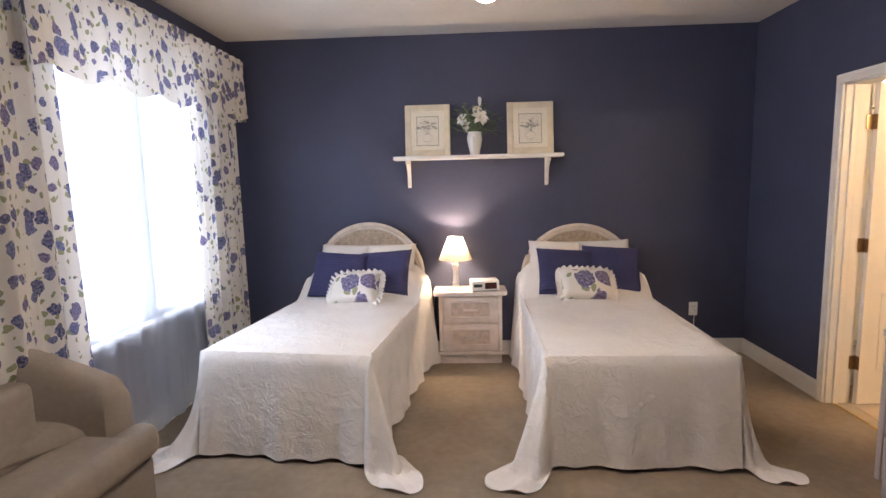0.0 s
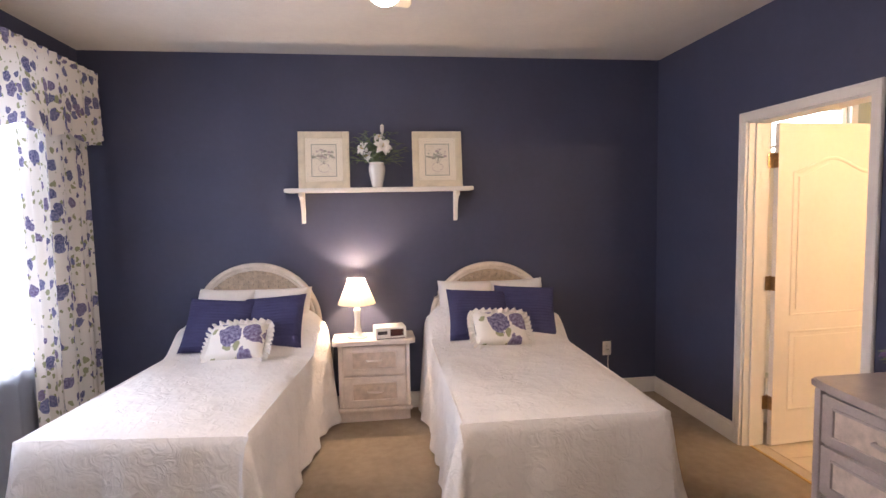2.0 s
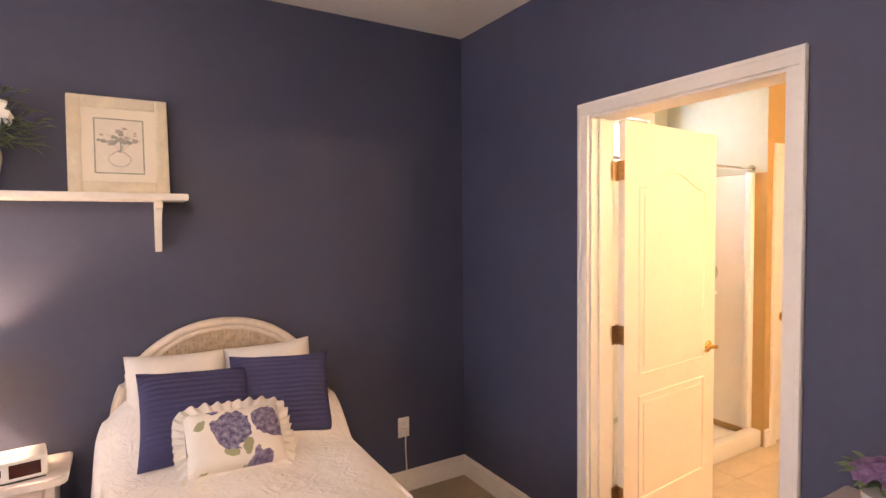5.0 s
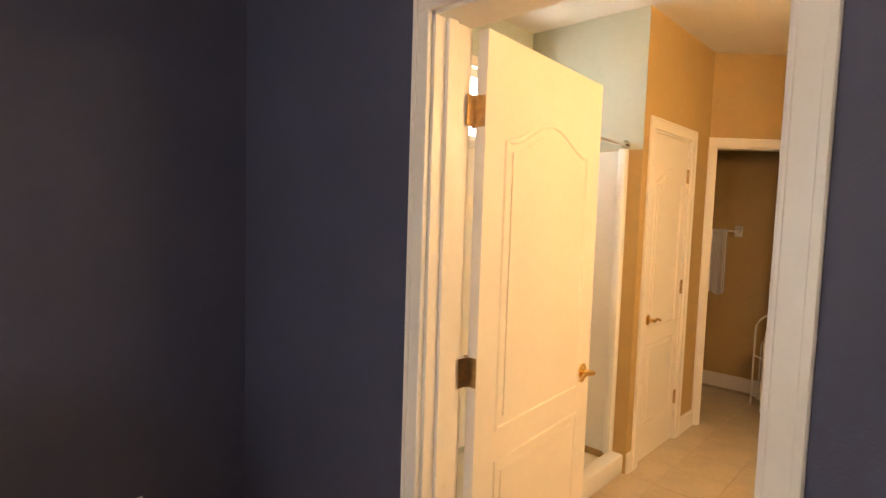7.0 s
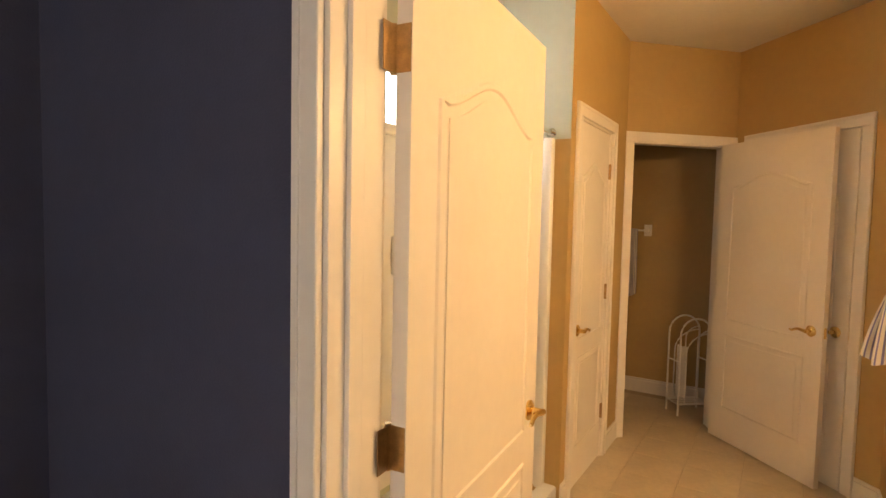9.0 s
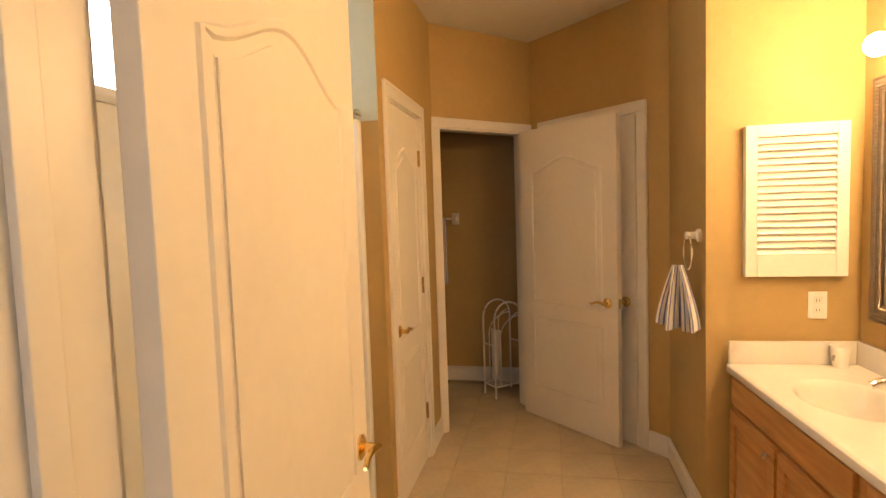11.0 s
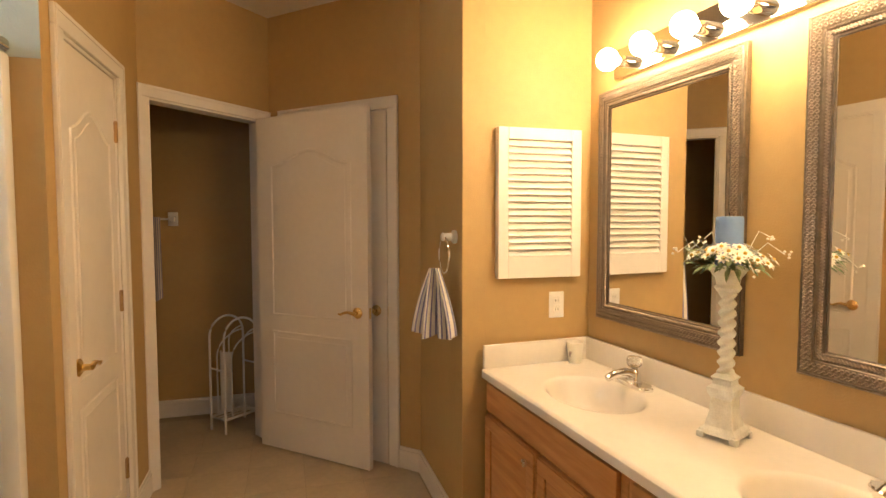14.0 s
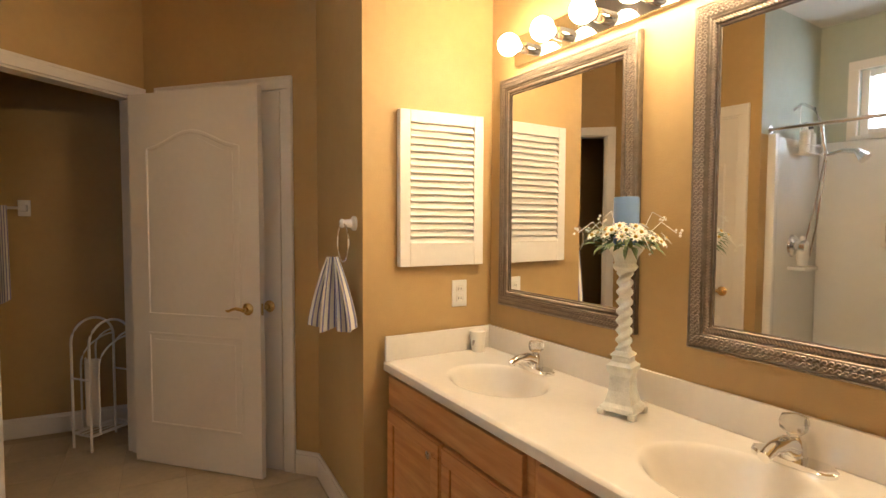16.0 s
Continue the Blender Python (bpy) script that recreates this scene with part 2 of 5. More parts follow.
def box(x0, y0, z0, x1, y1, z1, bevel=0.0, bm=None, seg=2):
    b = bmesh.new()
    bmesh.ops.create_cube(b, size=1, matrix=Matrix.Translation(((x0 + x1) / 2, (y0 + y1) / 2, (z0 + z1) / 2)) @ Matrix.Diagonal((abs(x1 - x0), abs(y1 - y0), abs(z1 - z0), 1)))
    if bevel:
        bmesh.ops.bevel(b, geom=b.edges[:], offset=bevel, segments=seg, affect="EDGES", profile=0.6)
    return join(bm, b)


def join(bm, b):
    if bm is None:
        return b
    me = bpy.data.meshes.new("tmp")
    b.to_mesh(me)
    b.free()
    bm.from_mesh(me)
    bpy.data.meshes.remove(me)
    return bm


def lathe(profile, seg=24, bm=None, m=None):
    b = bm or bmesh.new()
    m = m or Matrix()
    rings = []
    for r, z in profile:
        rings.append([b.verts.new(m @ Vector((r * math.cos(2 * math.pi * i / seg), r * math.sin(2 * math.pi * i / seg), z))) for i in range(seg)])
    for a, c in zip(rings, rings[1:]):
        for i in range(seg):
            b.faces.new((a[i], a[(i + 1) % seg], c[(i + 1) % seg], c[i]))
    b.faces.new(rings[0][::-1])
    b.faces.new(rings[-1])
    return b


def tube(points, r, seg=8, bm=None, closed=False, flat=1.0, up=None):
    """A tube along points; r is a number or one per point. flat squeezes it along up."""
    b = bm or bmesh.new()
    pts = [Vector(p) for p in points]
    n = len(pts)
    rings = []
    for i, p in enumerate(pts):
        if closed:
            d = pts[(i + 1) % n] - pts[i - 1]
        else:
            d = pts[min(i + 1, n - 1)] - pts[max(i - 1, 0)]
        d.normalize()
        u = Vector(up) if up else (Vector((0, 0, 1)) if abs(d.z) < 0.9 else Vector((1, 0, 0)))
        s = d.cross(u).normalized()
        w = s.cross(d).normalized()
        rr = r[i] if isinstance(r, (list, tuple)) else r
        rings.append([b.verts.new(p + s * (rr * math.cos(2 * math.pi * k / seg)) + w * (rr * flat * math.sin(2 * math.pi * k / seg))) for k in range(seg)])
    pairs = list(zip(rings, rings[1:])) + ([(rings[-1], rings[0])] if closed else [])
    for a, c in pairs:
        for k in range(seg):
            b.faces.new((a[k], a[(k + 1) % seg], c[(k + 1) % seg], c[k]))
    if not closed:
        b.faces.new(rings[0][::-1])
        b.faces.new(rings[-1])
    return b


def ball(x, y, z, r, bm=None, sub=2, sq=(1, 1, 1)):
    b = bmesh.new()
    bmesh.ops.create_icosphere(b, subdivisions=sub, radius=r, matrix=Matrix.Translation((x, y, z)) @ Matrix.Diagonal((*sq, 1)))
    return join(bm, b)


def prism(poly, z0, z1, bevel=0.0, bm=None, m=None):
    """A flat outline (x, y) lifted from z0 to z1, then placed by m."""
    b = bmesh.new()
    lo = [b.verts.new((x, y, z0)) for x, y in poly]
    hi = [b.verts.new((x, y, z1)) for x, y in poly]
    b.faces.new(lo[::-1])
    top = b.faces.new(hi)
    n = len(poly)
    for i in range(n):
        b.faces.new((lo[i], lo[(i + 1) % n], hi[(i + 1) % n], hi[i]))
    if bevel:
        bmesh.ops.bevel(b, geom=list(top.edges), offset=bevel, segments=2, affect="EDGES")
    bmesh.ops.recalc_face_normals(b, faces=b.faces)
    if m:
        b.transform(m)
    return join(bm, b)


def sheet(nu, nv, f, thick=0.0, uvs=(1, 1), bm=None):
    """A grid of points f(u, v) with u and v from 0 to 1; uvs is its size in metres for prints."""
    b = bm or bmesh.new()
    g = [[b.verts.new(f(i / nu, j / nv)) for j in range(nv + 1)] for i in range(nu + 1)]
    layer = b.loops.layers.uv.verify()
    for i in range(nu):
        for j in range(nv):
            fc = b.faces.new((g[i][j], g[i + 1][j], g[i + 1][j + 1], g[i][j + 1]))
            for lp, (a, c) in zip(fc.loops, ((i, j), (i + 1, j), (i + 1, j + 1), (i, j + 1))):
                lp[layer].uv = (a / nu * uvs[0], c / nv * uvs[1])
    if thick:
        bmesh.ops.recalc_face_normals(b, faces=b.faces)
        bmesh.ops.solidify(b, geom=b.faces[:], thickness=thick)
    return b


def mesh(name, bm, mat, smooth=True):
    me = bpy.data.meshes.new(name)
    bm.to_mesh(me)
    bm.free()
    me.materials.append(mat)
    if smooth:
        me.polygons.foreach_set("use_smooth", [True] * len(me.polygons))
        me.set_sharp_from_angle(angle=radians(38))
    return me


def part(name, bm, mat, parent, label="", smooth=True):
    ob = new(name, mesh(name, bm, mat, smooth))
    ob.parent = parent
    return tagged(ob, label) if label else ob


def thing(name, m, label, category, group="", kind=""):
    ob = new(name)
    ob.empty_display_size = 0.1
    ob.matrix_world = m
    return tagged(ob, label, category, group, kind)


def single(name, bm, mat, m, label, category, group="", kind="", smooth=True):
    ob = new(name, mesh(name, bm, mat, smooth))
    ob.matrix_world = m
    return tagged(ob, label, category, group, kind)


def wall_frame(p0, p1):
    """Local x runs along the wall from p0 to p1, local y points into the room."""
    return pose(p0[0], p0[1], 0, 0, 0, math.degrees(math.atan2(p1[1] - p0[1], p1[0] - p0[0])))


def wall(name, p0, p1, h, thick, mat, label, openings=(), ends=(0.0, 0.0)):
    n = math.hypot(p1[0] - p0[0], p1[1] - p0[1])
    cuts = sorted({-ends[0], n + ends[1], *[v for o in openings for v in o[:2]]})
    b = bmesh.new()
    for a, c in zip(cuts, cuts[1:]):
        z = 0.0
        for s0, s1, z0, z1 in sorted(o for o in openings if o[0] <= a + 1e-6 and o[1] >= c - 1e-6):
            if z0 > z:
                box(a, -thick, z, c, 0, z0, bm=b)
            z = z1
        if z < h:
            box(a, -thick, z, c, 0, h, bm=b)
    bmesh.ops.remove_doubles(b, verts=b.verts, dist=1e-5)
    return single(name, b, mat, wall_frame(p0, p1), label, "wall", kind="structure", smooth=False)


def baseboard(p0, p1, runs, mat=TRIM, hh=0.125):
    b = bmesh.new()
    for a, c in runs:
        box(a, 0.0, 0.0, c, 0.014, hh - 0.02, 0.002, b)
        box(a, 0.0, hh - 0.02, c, 0.009, hh, 0.003, b)
    return single("baseboard", b, mat, wall_frame(p0, p1), "cream painted baseboard along the wall foot", "baseboard", kind="structure", smooth=False)


def door_case(p0, p1, s0, s1, top, y_in, y_out, faces, label="white painted door casing and jamb", cw=0.06):
    """Jamb lining from y_out to y_in and casings on the given faces."""
    t = thing("trim", wall_frame(p0, p1), label, "door casing", kind="structure")
    j = bmesh.new()
    box(s0, y_out, 0, s0 + 0.018, y_in, top, 0.002, j)
    box(s1 - 0.018, y_out, 0, s1, y_in, top, 0.002, j)
    box(s0, y_out, top - 0.018, s1, y_in, top, 0.002, j)
    ym = (y_in + y_out) / 2
    box(s0 + 0.018, ym - 0.005, 0, s0 + 0.03, ym + 0.03, top - 0.018, 0.002, j)
    box(s1 - 0.03, ym - 0.005, 0, s1 - 0.018, ym + 0.03, top - 0.018, 0.002, j)
    part("jamb", j, TRIM, t, smooth=False)
    for y, sg in faces:
        c = bmesh.new()
        a, bb = sorted((y, y + sg * 0.017))
        w0 = -0.008
        for e0, e1, f0, f1 in ((s0 - cw, s0 - w0, 0, top + w0), (s1 + w0, s1 + cw, 0, top + w0), (s0 - cw, s1 + cw, top + w0, top + cw)):
            box(e0, a, f0, e1, bb, f1, 0.005, c, 3)
        a, bb = sorted((y + sg * 0.016, y + sg * 0.021))
        q = cw - 0.018
        for e0, e1, f0, f1 in ((s0 - cw + 0.002, s0 - q, 0, top + q), (s1 + q, s1 + cw - 0.002, 0, top + q), (s0 - cw + 0.002, s1 + cw - 0.002, top + q, top + cw - 0.002)):
            box(e0, a, f0, e1, bb, f1, 0.0024, c)
        part("casing", c, TRIM, t, smooth=False)
    return t


def panel_outline(x0, x1, z0, z1, arch):
    pts = [(x0, z0), (x1, z0), (x1, z1)]
    if arch:
        for i in range(1, 20):
            u = i / 20
            pts.append((x1 + (x0 - x1) * u, z1 + arch * (0.5 - 0.5 * math.cos(2 * math.pi * u))))
    pts.append((x0, z1))
    return pts


def lever(m, mat, sign, parent):
    """A rose with a curved lever; local y is out of the door."""
    b = lathe([(0.0, 0), (0.031, 0), (0.032, 0.006), (0.022, 0.013), (0.012, 0.016), (0.011, 0.045), (0.0, 0.047)], 20, m=m @ pose(0, 0, 0, -90))
    tube([m @ Vector((sign * x, 0.045 - 0.006 * math.sin(x * 25), z)) for x, z in ((-0.008, 0), (0.02, 0.003), (0.045, 0.006), (0.07, 0.0), (0.09, -0.010), (0.105, -0.006))], [0.010, 0.010, 0.0085, 0.0075, 0.007, 0.005], 8, b)
    return part("door_handle", b, mat, parent, "polished brass lever handle")


def door_leaf(name, m, w, h, label, hinge_z=(), ajar=False, sides=(0, 1), levers=(0, 1), lever_out=-1):
    """A moulded two-panel leaf: x from its hinge edge, y its thickness, z up."""
    t = thing(name, m, label, "door", kind="structure")
    th = 0.035
    part("leaf", box(0, -th, 0.008, w, 0, h, 0.002), DOORP, t, smooth=False)
    mo = bmesh.new()
    fld = bmesh.new()
    x0, x1 = 0.115 * w / 0.8, w - 0.115 * w / 0.8
    for side in sides:
        y, sg = (0, 1) if side else (-th, -1)
        for z0, z1, arch in ((0.235, 0.735, 0), (0.845, 1.735, 0.085)):
            o = panel_outline(x0, x1, z0, z1, arch)
            tube([(x, y, z) for x, z in o], 0.011, 6, mo, True, 0.55, up=(0, 1, 0))
            i = panel_outline(x0 + 0.03, x1 - 0.03, z0 + 0.03, z1 - 0.028, arch * 0.95)
            prism([(x, z) for x, z in i], 0, 0.0045, 0.004, fld, m=Matrix.Translation((0, y, 0)) @ (pose(0, 0, 0, 90) if sg < 0 else pose(0, 0, 0, 90) @ Matrix.Diagonal((1, 1, -1, 1))))
    part("panel_moulding", mo, DOORP, t)
    bmesh.ops.recalc_face_normals(fld, faces=fld.faces)
    part("panel_field", fld, DOORP, t, smooth=False)
    for side in levers:
        y, sg = (0, 1) if side else (-th, -1)
        lever(Matrix.Translation((w - 0.07, y, 0.897)) @ Matrix.Diagonal((1, sg, 1, 1)), BRASS, lever_out, t)
    part("latch_plate", box(w, -th * 0.75, 0.867, w + 0.0015, -th * 0.25, 0.927), BRASS, t, "brass latch plate")
    for z in hinge_z:
        hb = bmesh.new()
        tube([(0.0, 0.006, z - 0.047), (0.0, 0.006, z + 0.047)], 0.0065, 10, hb)
        for k in range(5):
            lathe([(0.0072, z - 0.045 + k * 0.018), (0.0072, z - 0.029 + k * 0.018)], 10, hb, m=Matrix.Translation((0, 0.006, 0)))
        if ajar:
            box(-0.0022, -0.033, z - 0.0445, 0.0004, 0.003, z + 0.0445, 0.0008, hb, 1)
            box(-0.040, 0.0015, z - 0.0445, -0.004, 0.0042, z + 0.0445, 0.0008, hb, 1)
        else:
            box(-0.012, 0.0, z - 0.0445, 0.012, 0.003, z + 0.0445, 0.0008, hb, 1)
        part("hinge", hb, AGED, t, "aged brass butt hinge", smooth=False)
    return t


# ---- the rooms: plan in metres ----
BX0, BX1, BY0, BY1, BH = -0.90, 3.40, -1.3, 4.60, 2.695
TX0, TH = 3.545, 2.70
PN, PA, PB, PC, PD, PE = 3.82, (6.48, 3.82), (7.09, 3.21), (6.29, 2.41), (5.56, 2.41), (5.56, 1.80)
AX, AY = 5.37, 4.60
VA = 3.4
DO0, DO1, DTOP = 2.715, 3.56, 2.052

single("floor", box(BX0 - 0.4, BY0 - 0.1, -0.12, BX1 + 0.058, BY1 + 0.1, 0.0), CARPET, Matrix(), "beige cut-pile carpet with footprints and worn patches", "carpet", kind="structure", smooth=False)
bath_floor = single("floor", box(BX1 + 0.058, 1.5, -0.12, 8.0, 5.6, -0.004), GROUT, Matrix(), "cream vinyl floor tiles laid square", "floor", kind="structure", smooth=False)
single("ceiling", box(BX0 - 0.4, BY0 - 0.1, BH, BX1 + 0.058, BY1 + 0.1, BH + 0.12), CEIL, Matrix(), "off-white lightly textured bedroom ceiling", "ceiling", kind="structure", smooth=False)
single("ceiling", box(BX1 + 0.058, 1.5, TH, 8.0, 5.6, TH + 0.12), CEIL, Matrix(), "off-white lightly textured bathroom ceiling", "ceiling", kind="structure", smooth=False)

# bedroom walls
WY0, WY1 = 2.52, 4.00  # window span along the west wall
wall("wall_north", (BX1, BY1), (BX0, BY1), BH, 0.15, NAVY, "deep navy painted bedroom wall", ends=(0.05, 0.15))
wall("wall_east", (BX1, BY0), (BX1, BY1), BH, 0.0575, NAVY, "deep navy painted bedroom wall with doorway", [(DO0 - BY0, DO1 - BY0, 0, DTOP)])
wall("wall_west", (BX0, BY1), (BX0, BY0), BH, 0.15, NAVY, "deep navy painted bedroom wall with twin windows", [(BY1 - WY1, BY1 - (WY0 + WY1) / 2 - 0.05, 0.70, 2.3), (BY1 - (WY0 + WY1) / 2 + 0.05, BY1 - WY0, 0.70, 2.3)])
wall("wall_south", (BX0, BY0), (BX1, BY0), BH, 0.15, NAVY, "deep navy painted bedroom wall", ends=(0.15, 0.05))
baseboard((BX1, BY1), (BX0, BY1), [(0.0, BX1 - BX0)])
baseboard((BX1, BY0), (BX1, BY1), [(0.0, DO0 - BY0 - 0.05), (DO1 - BY0 + 0.05, BY1 - BY0)])
baseboard((BX0, BY1), (BX0, BY0), [(0.0, BY1 - BY0)])
baseboard((BX0, BY0), (BX1, BY0), [(0.0, BX1 - BX0)])
door_case((BX1, BY0), (BX1, BY1), DO0 - BY0, DO1 - BY0, DTOP, -0.001, -0.144, [(0, 1), (-0.145, -1)], cw=0.05)

# bathroom walls
wall("wall_1", (TX0, AY + 0.1), (TX0, 1.5), TH, 0.0875, TAN, "tan painted bathroom wall with doorway", [(AY + 0.1 - DO1, AY + 0.1 - DO0, 0, DTOP)])
VAN = pose(5.56, 1.81, 0, 0, 0, VA)
single("wall_2", box(-2.3, -0.15, 0, 0.02, 0, TH), TAN, VAN, "tan painted wall behind the vanity", "wall", kind="structure", smooth=False)
wall("wall_3", (5.56, 1.75), PD, TH, 0.1, TAN, "tan painted vanity side wall", ends=(0.0, -0.1))
wall("wall_4", PD, PC, TH, 0.1, TAN, "tan painted short wall")
CL = math.hypot(PB[0] - PC[0], PB[1] - PC[1])
wall("wall_5", PC, PB, TH, 0.1, TAN, "tan painted diagonal wall with closet door", [(0.20, 0.98, 0, 2.045)], ends=(0.0, 0.1))
WL = math.hypot(PA[0] - PB[0], PA[1] - PB[1])
wall("wall_6", PB, PA, TH, 0.1, TAN, "tan painted diagonal wall with toilet doorway", [(0.06, 0.82, 0, 2.05)], ends=(0.0, 0.04))
LD0, LD1 = PA[0] - 6.125, PA[0] - 5.497
wall("wall_7", PA, (AX, PN), TH, 0.1, TAN, "tan painted wall with linen closet door", [(LD0, LD1, 0, 2.045)], ends=(0.0, 0.0))
wall("wall_8", (AX, PN), (AX, AY), TH, 0.1, TAN, "tan painted shower end wall", ends=(-0.1, 0.1))
single("wall_14", box(AX - 0.004, PN, 1.905, AX - 0.0005, AY, TH), ALCOVE, Matrix(), "pale grey-green painted wall above the shower surround", "wall", kind="structure", smooth=False)
single("wall_15", box(TX0 + 0.001, PN, 1.905, TX0 + 0.004, AY, TH), ALCOVE, Matrix(), "pale grey-green painted wall above the shower surround", "wall", kind="structure", smooth=False)
SW = (0.24, 1.00, 1.93, 2.36)
wall("wall_9", (AX, AY), (TX0, AY), TH, 0.12, ALCOVE, "pale grey-green painted shower back wall with high window", [SW], ends=(0.0, 0.1))
wall("wall_10", (7.62, 2.6), (7.62, 5.3), TH, 0.1, TAN, "tan painted toilet room wall with towel bar")
wall("wall_11", (7.62, 5.3), (6.2, 5.3), TH, 0.1, TAN, "tan painted toilet room end wall")
wall("wall_12", (6.3, 5.3), (6.3, 3.92), TH, 0.1, TAN, "tan painted toilet room side wall")
wall("wall_13", (7.17, 3.29), (7.62, 3.29), TH, 0.08, TAN, "tan painted toilet room end wall")
door_case(PC, PB, 0.20, 0.98, 2.045, -0.001, -0.1, [(0, 1)])
door_case(PB, PA, 0.06, 0.82, 2.05, -0.001, -0.1, [(0, 1)], cw=0.055)
door_case(PA, (AX, PN), LD0, LD1, 2.045, -0.001, -0.1, [(0, 1)])
baseboard((PD[0] + 0.0, PD[1]), PC, [(0.0, PC[0] - PD[0])])
baseboard(PC, PB, [(0.0, 0.138)])
baseboard(PA, (AX, PN), [(0.0, LD0 - 0.06), (LD1 + 0.06, PA[0] - AX)])
baseboard((7.62, 2.6), (7.62, 5.3), [(0.65, 2.7)])
baseboard((TX0, AY), (TX0, 1.5), [(AY - DO0 + 0.06, AY - 1.9)])

# doors
HZ = (1.807, 1.045, 0.28)
door_leaf("door_1", pose(3.568, 3.535, 0, 0, 0, 4.4), 0.80, 2.035, "cream painted two-panel bathroom door standing open", HZ, True)
door_leaf("door_2", pose(6.955, 3.262, 0, 0, 0, 226.7), 0.82, 2.035, "cream painted two-panel toilet door swung wide open", (), levers=(0,))
door_leaf("door_3", wall_frame(PC, PB) @ pose(0.97, -0.012, 0, 0, 0, 180) @ Matrix.Translation((0, 0, 0)), 0.76, 2.025, "cream painted two-panel closet door, shut", (), sides=(0,), levers=(0,))
door_leaf("door_4", wall_frame(PA, (AX, PN)) @ pose(LD0 + 0.02, -0.008, 0), LD1 - LD0 - 0.04, 2.025, "cream painted narrow linen closet door, shut", (1.80, 1.06, 0.30), sides=(1,), levers=(1,))

# ---- windows ----


def window(name, m, w, z0, z1, depth, label, rail=True):
    """A window in an opening: local x along it, y into the room, z up."""
    t = thing(name, m, label, "window", kind="structure")
    f = bmesh.new()
    for a in (box(0, -depth, z0, 0.045, -0.03, z1, 0.003), box(w - 0.045, -depth, z0, w, -0.03, z1, 0.003), box(0.046, -depth, z0, w - 0.046, -0.032, z0 + 0.045, 0.003), box(0.046, -depth, z1 - 0.045, w - 0.046, -0.032, z1, 0.003)):
        join(f, a)
    part("window_frame", f, WINFR, t, smooth=False)
    if rail:
        part("meeting_rail", box(0.045, -depth + 0.02, (z0 + z1) / 2 - 0.02, w - 0.045, -0.05, (z0 + z1) / 2 + 0.02, 0.003), WINFR, t, smooth=False)
    part("window_sill", box(-0.03, -depth, z0 - 0.03, w + 0.03, 0.03, z0, 0.004), WINFR, t, smooth=False)
    g = part("pane", box(0.04, -depth * 0.62, z0 + 0.04, w - 0.04, -depth * 0.62 + 0.004, z1 - 0.04), GLASS, t, smooth=False)
    g.visible_shadow = False
    return t


WF = wall_frame((BX0, BY1), (BX0, BY0))
WW = (WY1 - WY0) / 2 - 0.05
for k, s in enumerate((BY1 - WY1, BY1 - (WY0 + WY1) / 2 + 0.05)):
    window("window_%d" % (k + 1), WF @ Matrix.Translation((s, 0, 0)), WW, 0.70, 2.3, 0.15, "white double-hung window, bright daylight outside")
AF = wall_frame((AX, AY), (TX0, AY))
window("window_3", AF @ Matrix.Translation((SW[0], 0, 0)), SW[1] - SW[0], SW[2], SW[3], 0.12, "small high white shower window, bright outside", rail=False)
sc = bmesh.new()
for a in ((SW[0] - 0.06, SW[2] - 0.06, SW[1] + 0.06, SW[2]), (SW[0] - 0.06, SW[3], SW[1] + 0.06, SW[3] + 0.06), (SW[0] - 0.06, SW[2], SW[0], SW[3]), (SW[1], SW[2], SW[1] + 0.06, SW[3])):
    box(a[0], 0, a[1], a[2], 0.018, a[3], 0.003, sc)
single("trim", sc, TRIM, AF, "white casing round the shower window", "window casing", kind="structure", smooth=False)
single("backdrop", box(-4.2, -3, -1, -4.1, 9, 6), DAY, Matrix(), "overexposed daylight outside the bedroom windows", "backdrop", kind="structure", smooth=False)
single("backdrop", box(3.0, 5.1, 0.0, 6.18, 5.15, 2.69), DAYNEAR, Matrix(), "overexposed daylight outside the shower window", "backdrop", kind="structure", smooth=False)
area("window_daylight", look((BX0 - 0.2, (WY0 + WY1) / 2, 1.5), (3, (WY0 + WY1) / 2 + 0.2, 1.2)), 1.3, 1.5, SKYWIN, (0.80, 0.90, 1.0))

# ---- drapery on the west wall ----


def folds(s, k, amp, seed):
    return amp * (math.sin(k * s) + 0.45 * math.sin(k * 1.73 * s + seed) + 0.2 * math.sin(k * 3.1 * s + 2 * seed))


def drape(name, y0, y1, x, z0, z1, k, amp, mat, label, flare=0.0, uvw=None):
    w = uvw or (y1 - y0) * 1.7
    def f(u, v):
        yy = y0 + (y1 - y0) * u
        return Vector((x + folds(u * (y1 - y0), k, amp * (0.6 + 0.4 * (1 - v)), y0), yy + flare * (1 - v) * (u - 0.5), z0 + (z1 - z0) * v + (0.004 * math.sin(40 * u) if v == 0 else 0)))
    return single(name, sheet(110, 26, f, uvs=(w, z1 - z0)), mat, Matrix(), label, "curtain", "window drapery")


drape("curtain", 3.72, 4.42, BX0 + 0.10, 0.02, 2.25, 38, 0.022, FLORAL, "floral drape in purple and blue on cream, gathered")
drape("curtain", 1.95, 2.50, BX0 + 0.11, 0.02, 2.25, 36, 0.024, FLORAL, "floral drape in purple and blue on cream, gathered", flare=0.12)
drape("sheer_curtain", 2.3, 4.1, BX0 + 0.055, 0.03, 2.25, 30, 0.012, SHEER, "white sheer voile curtain across the windows, floor length")


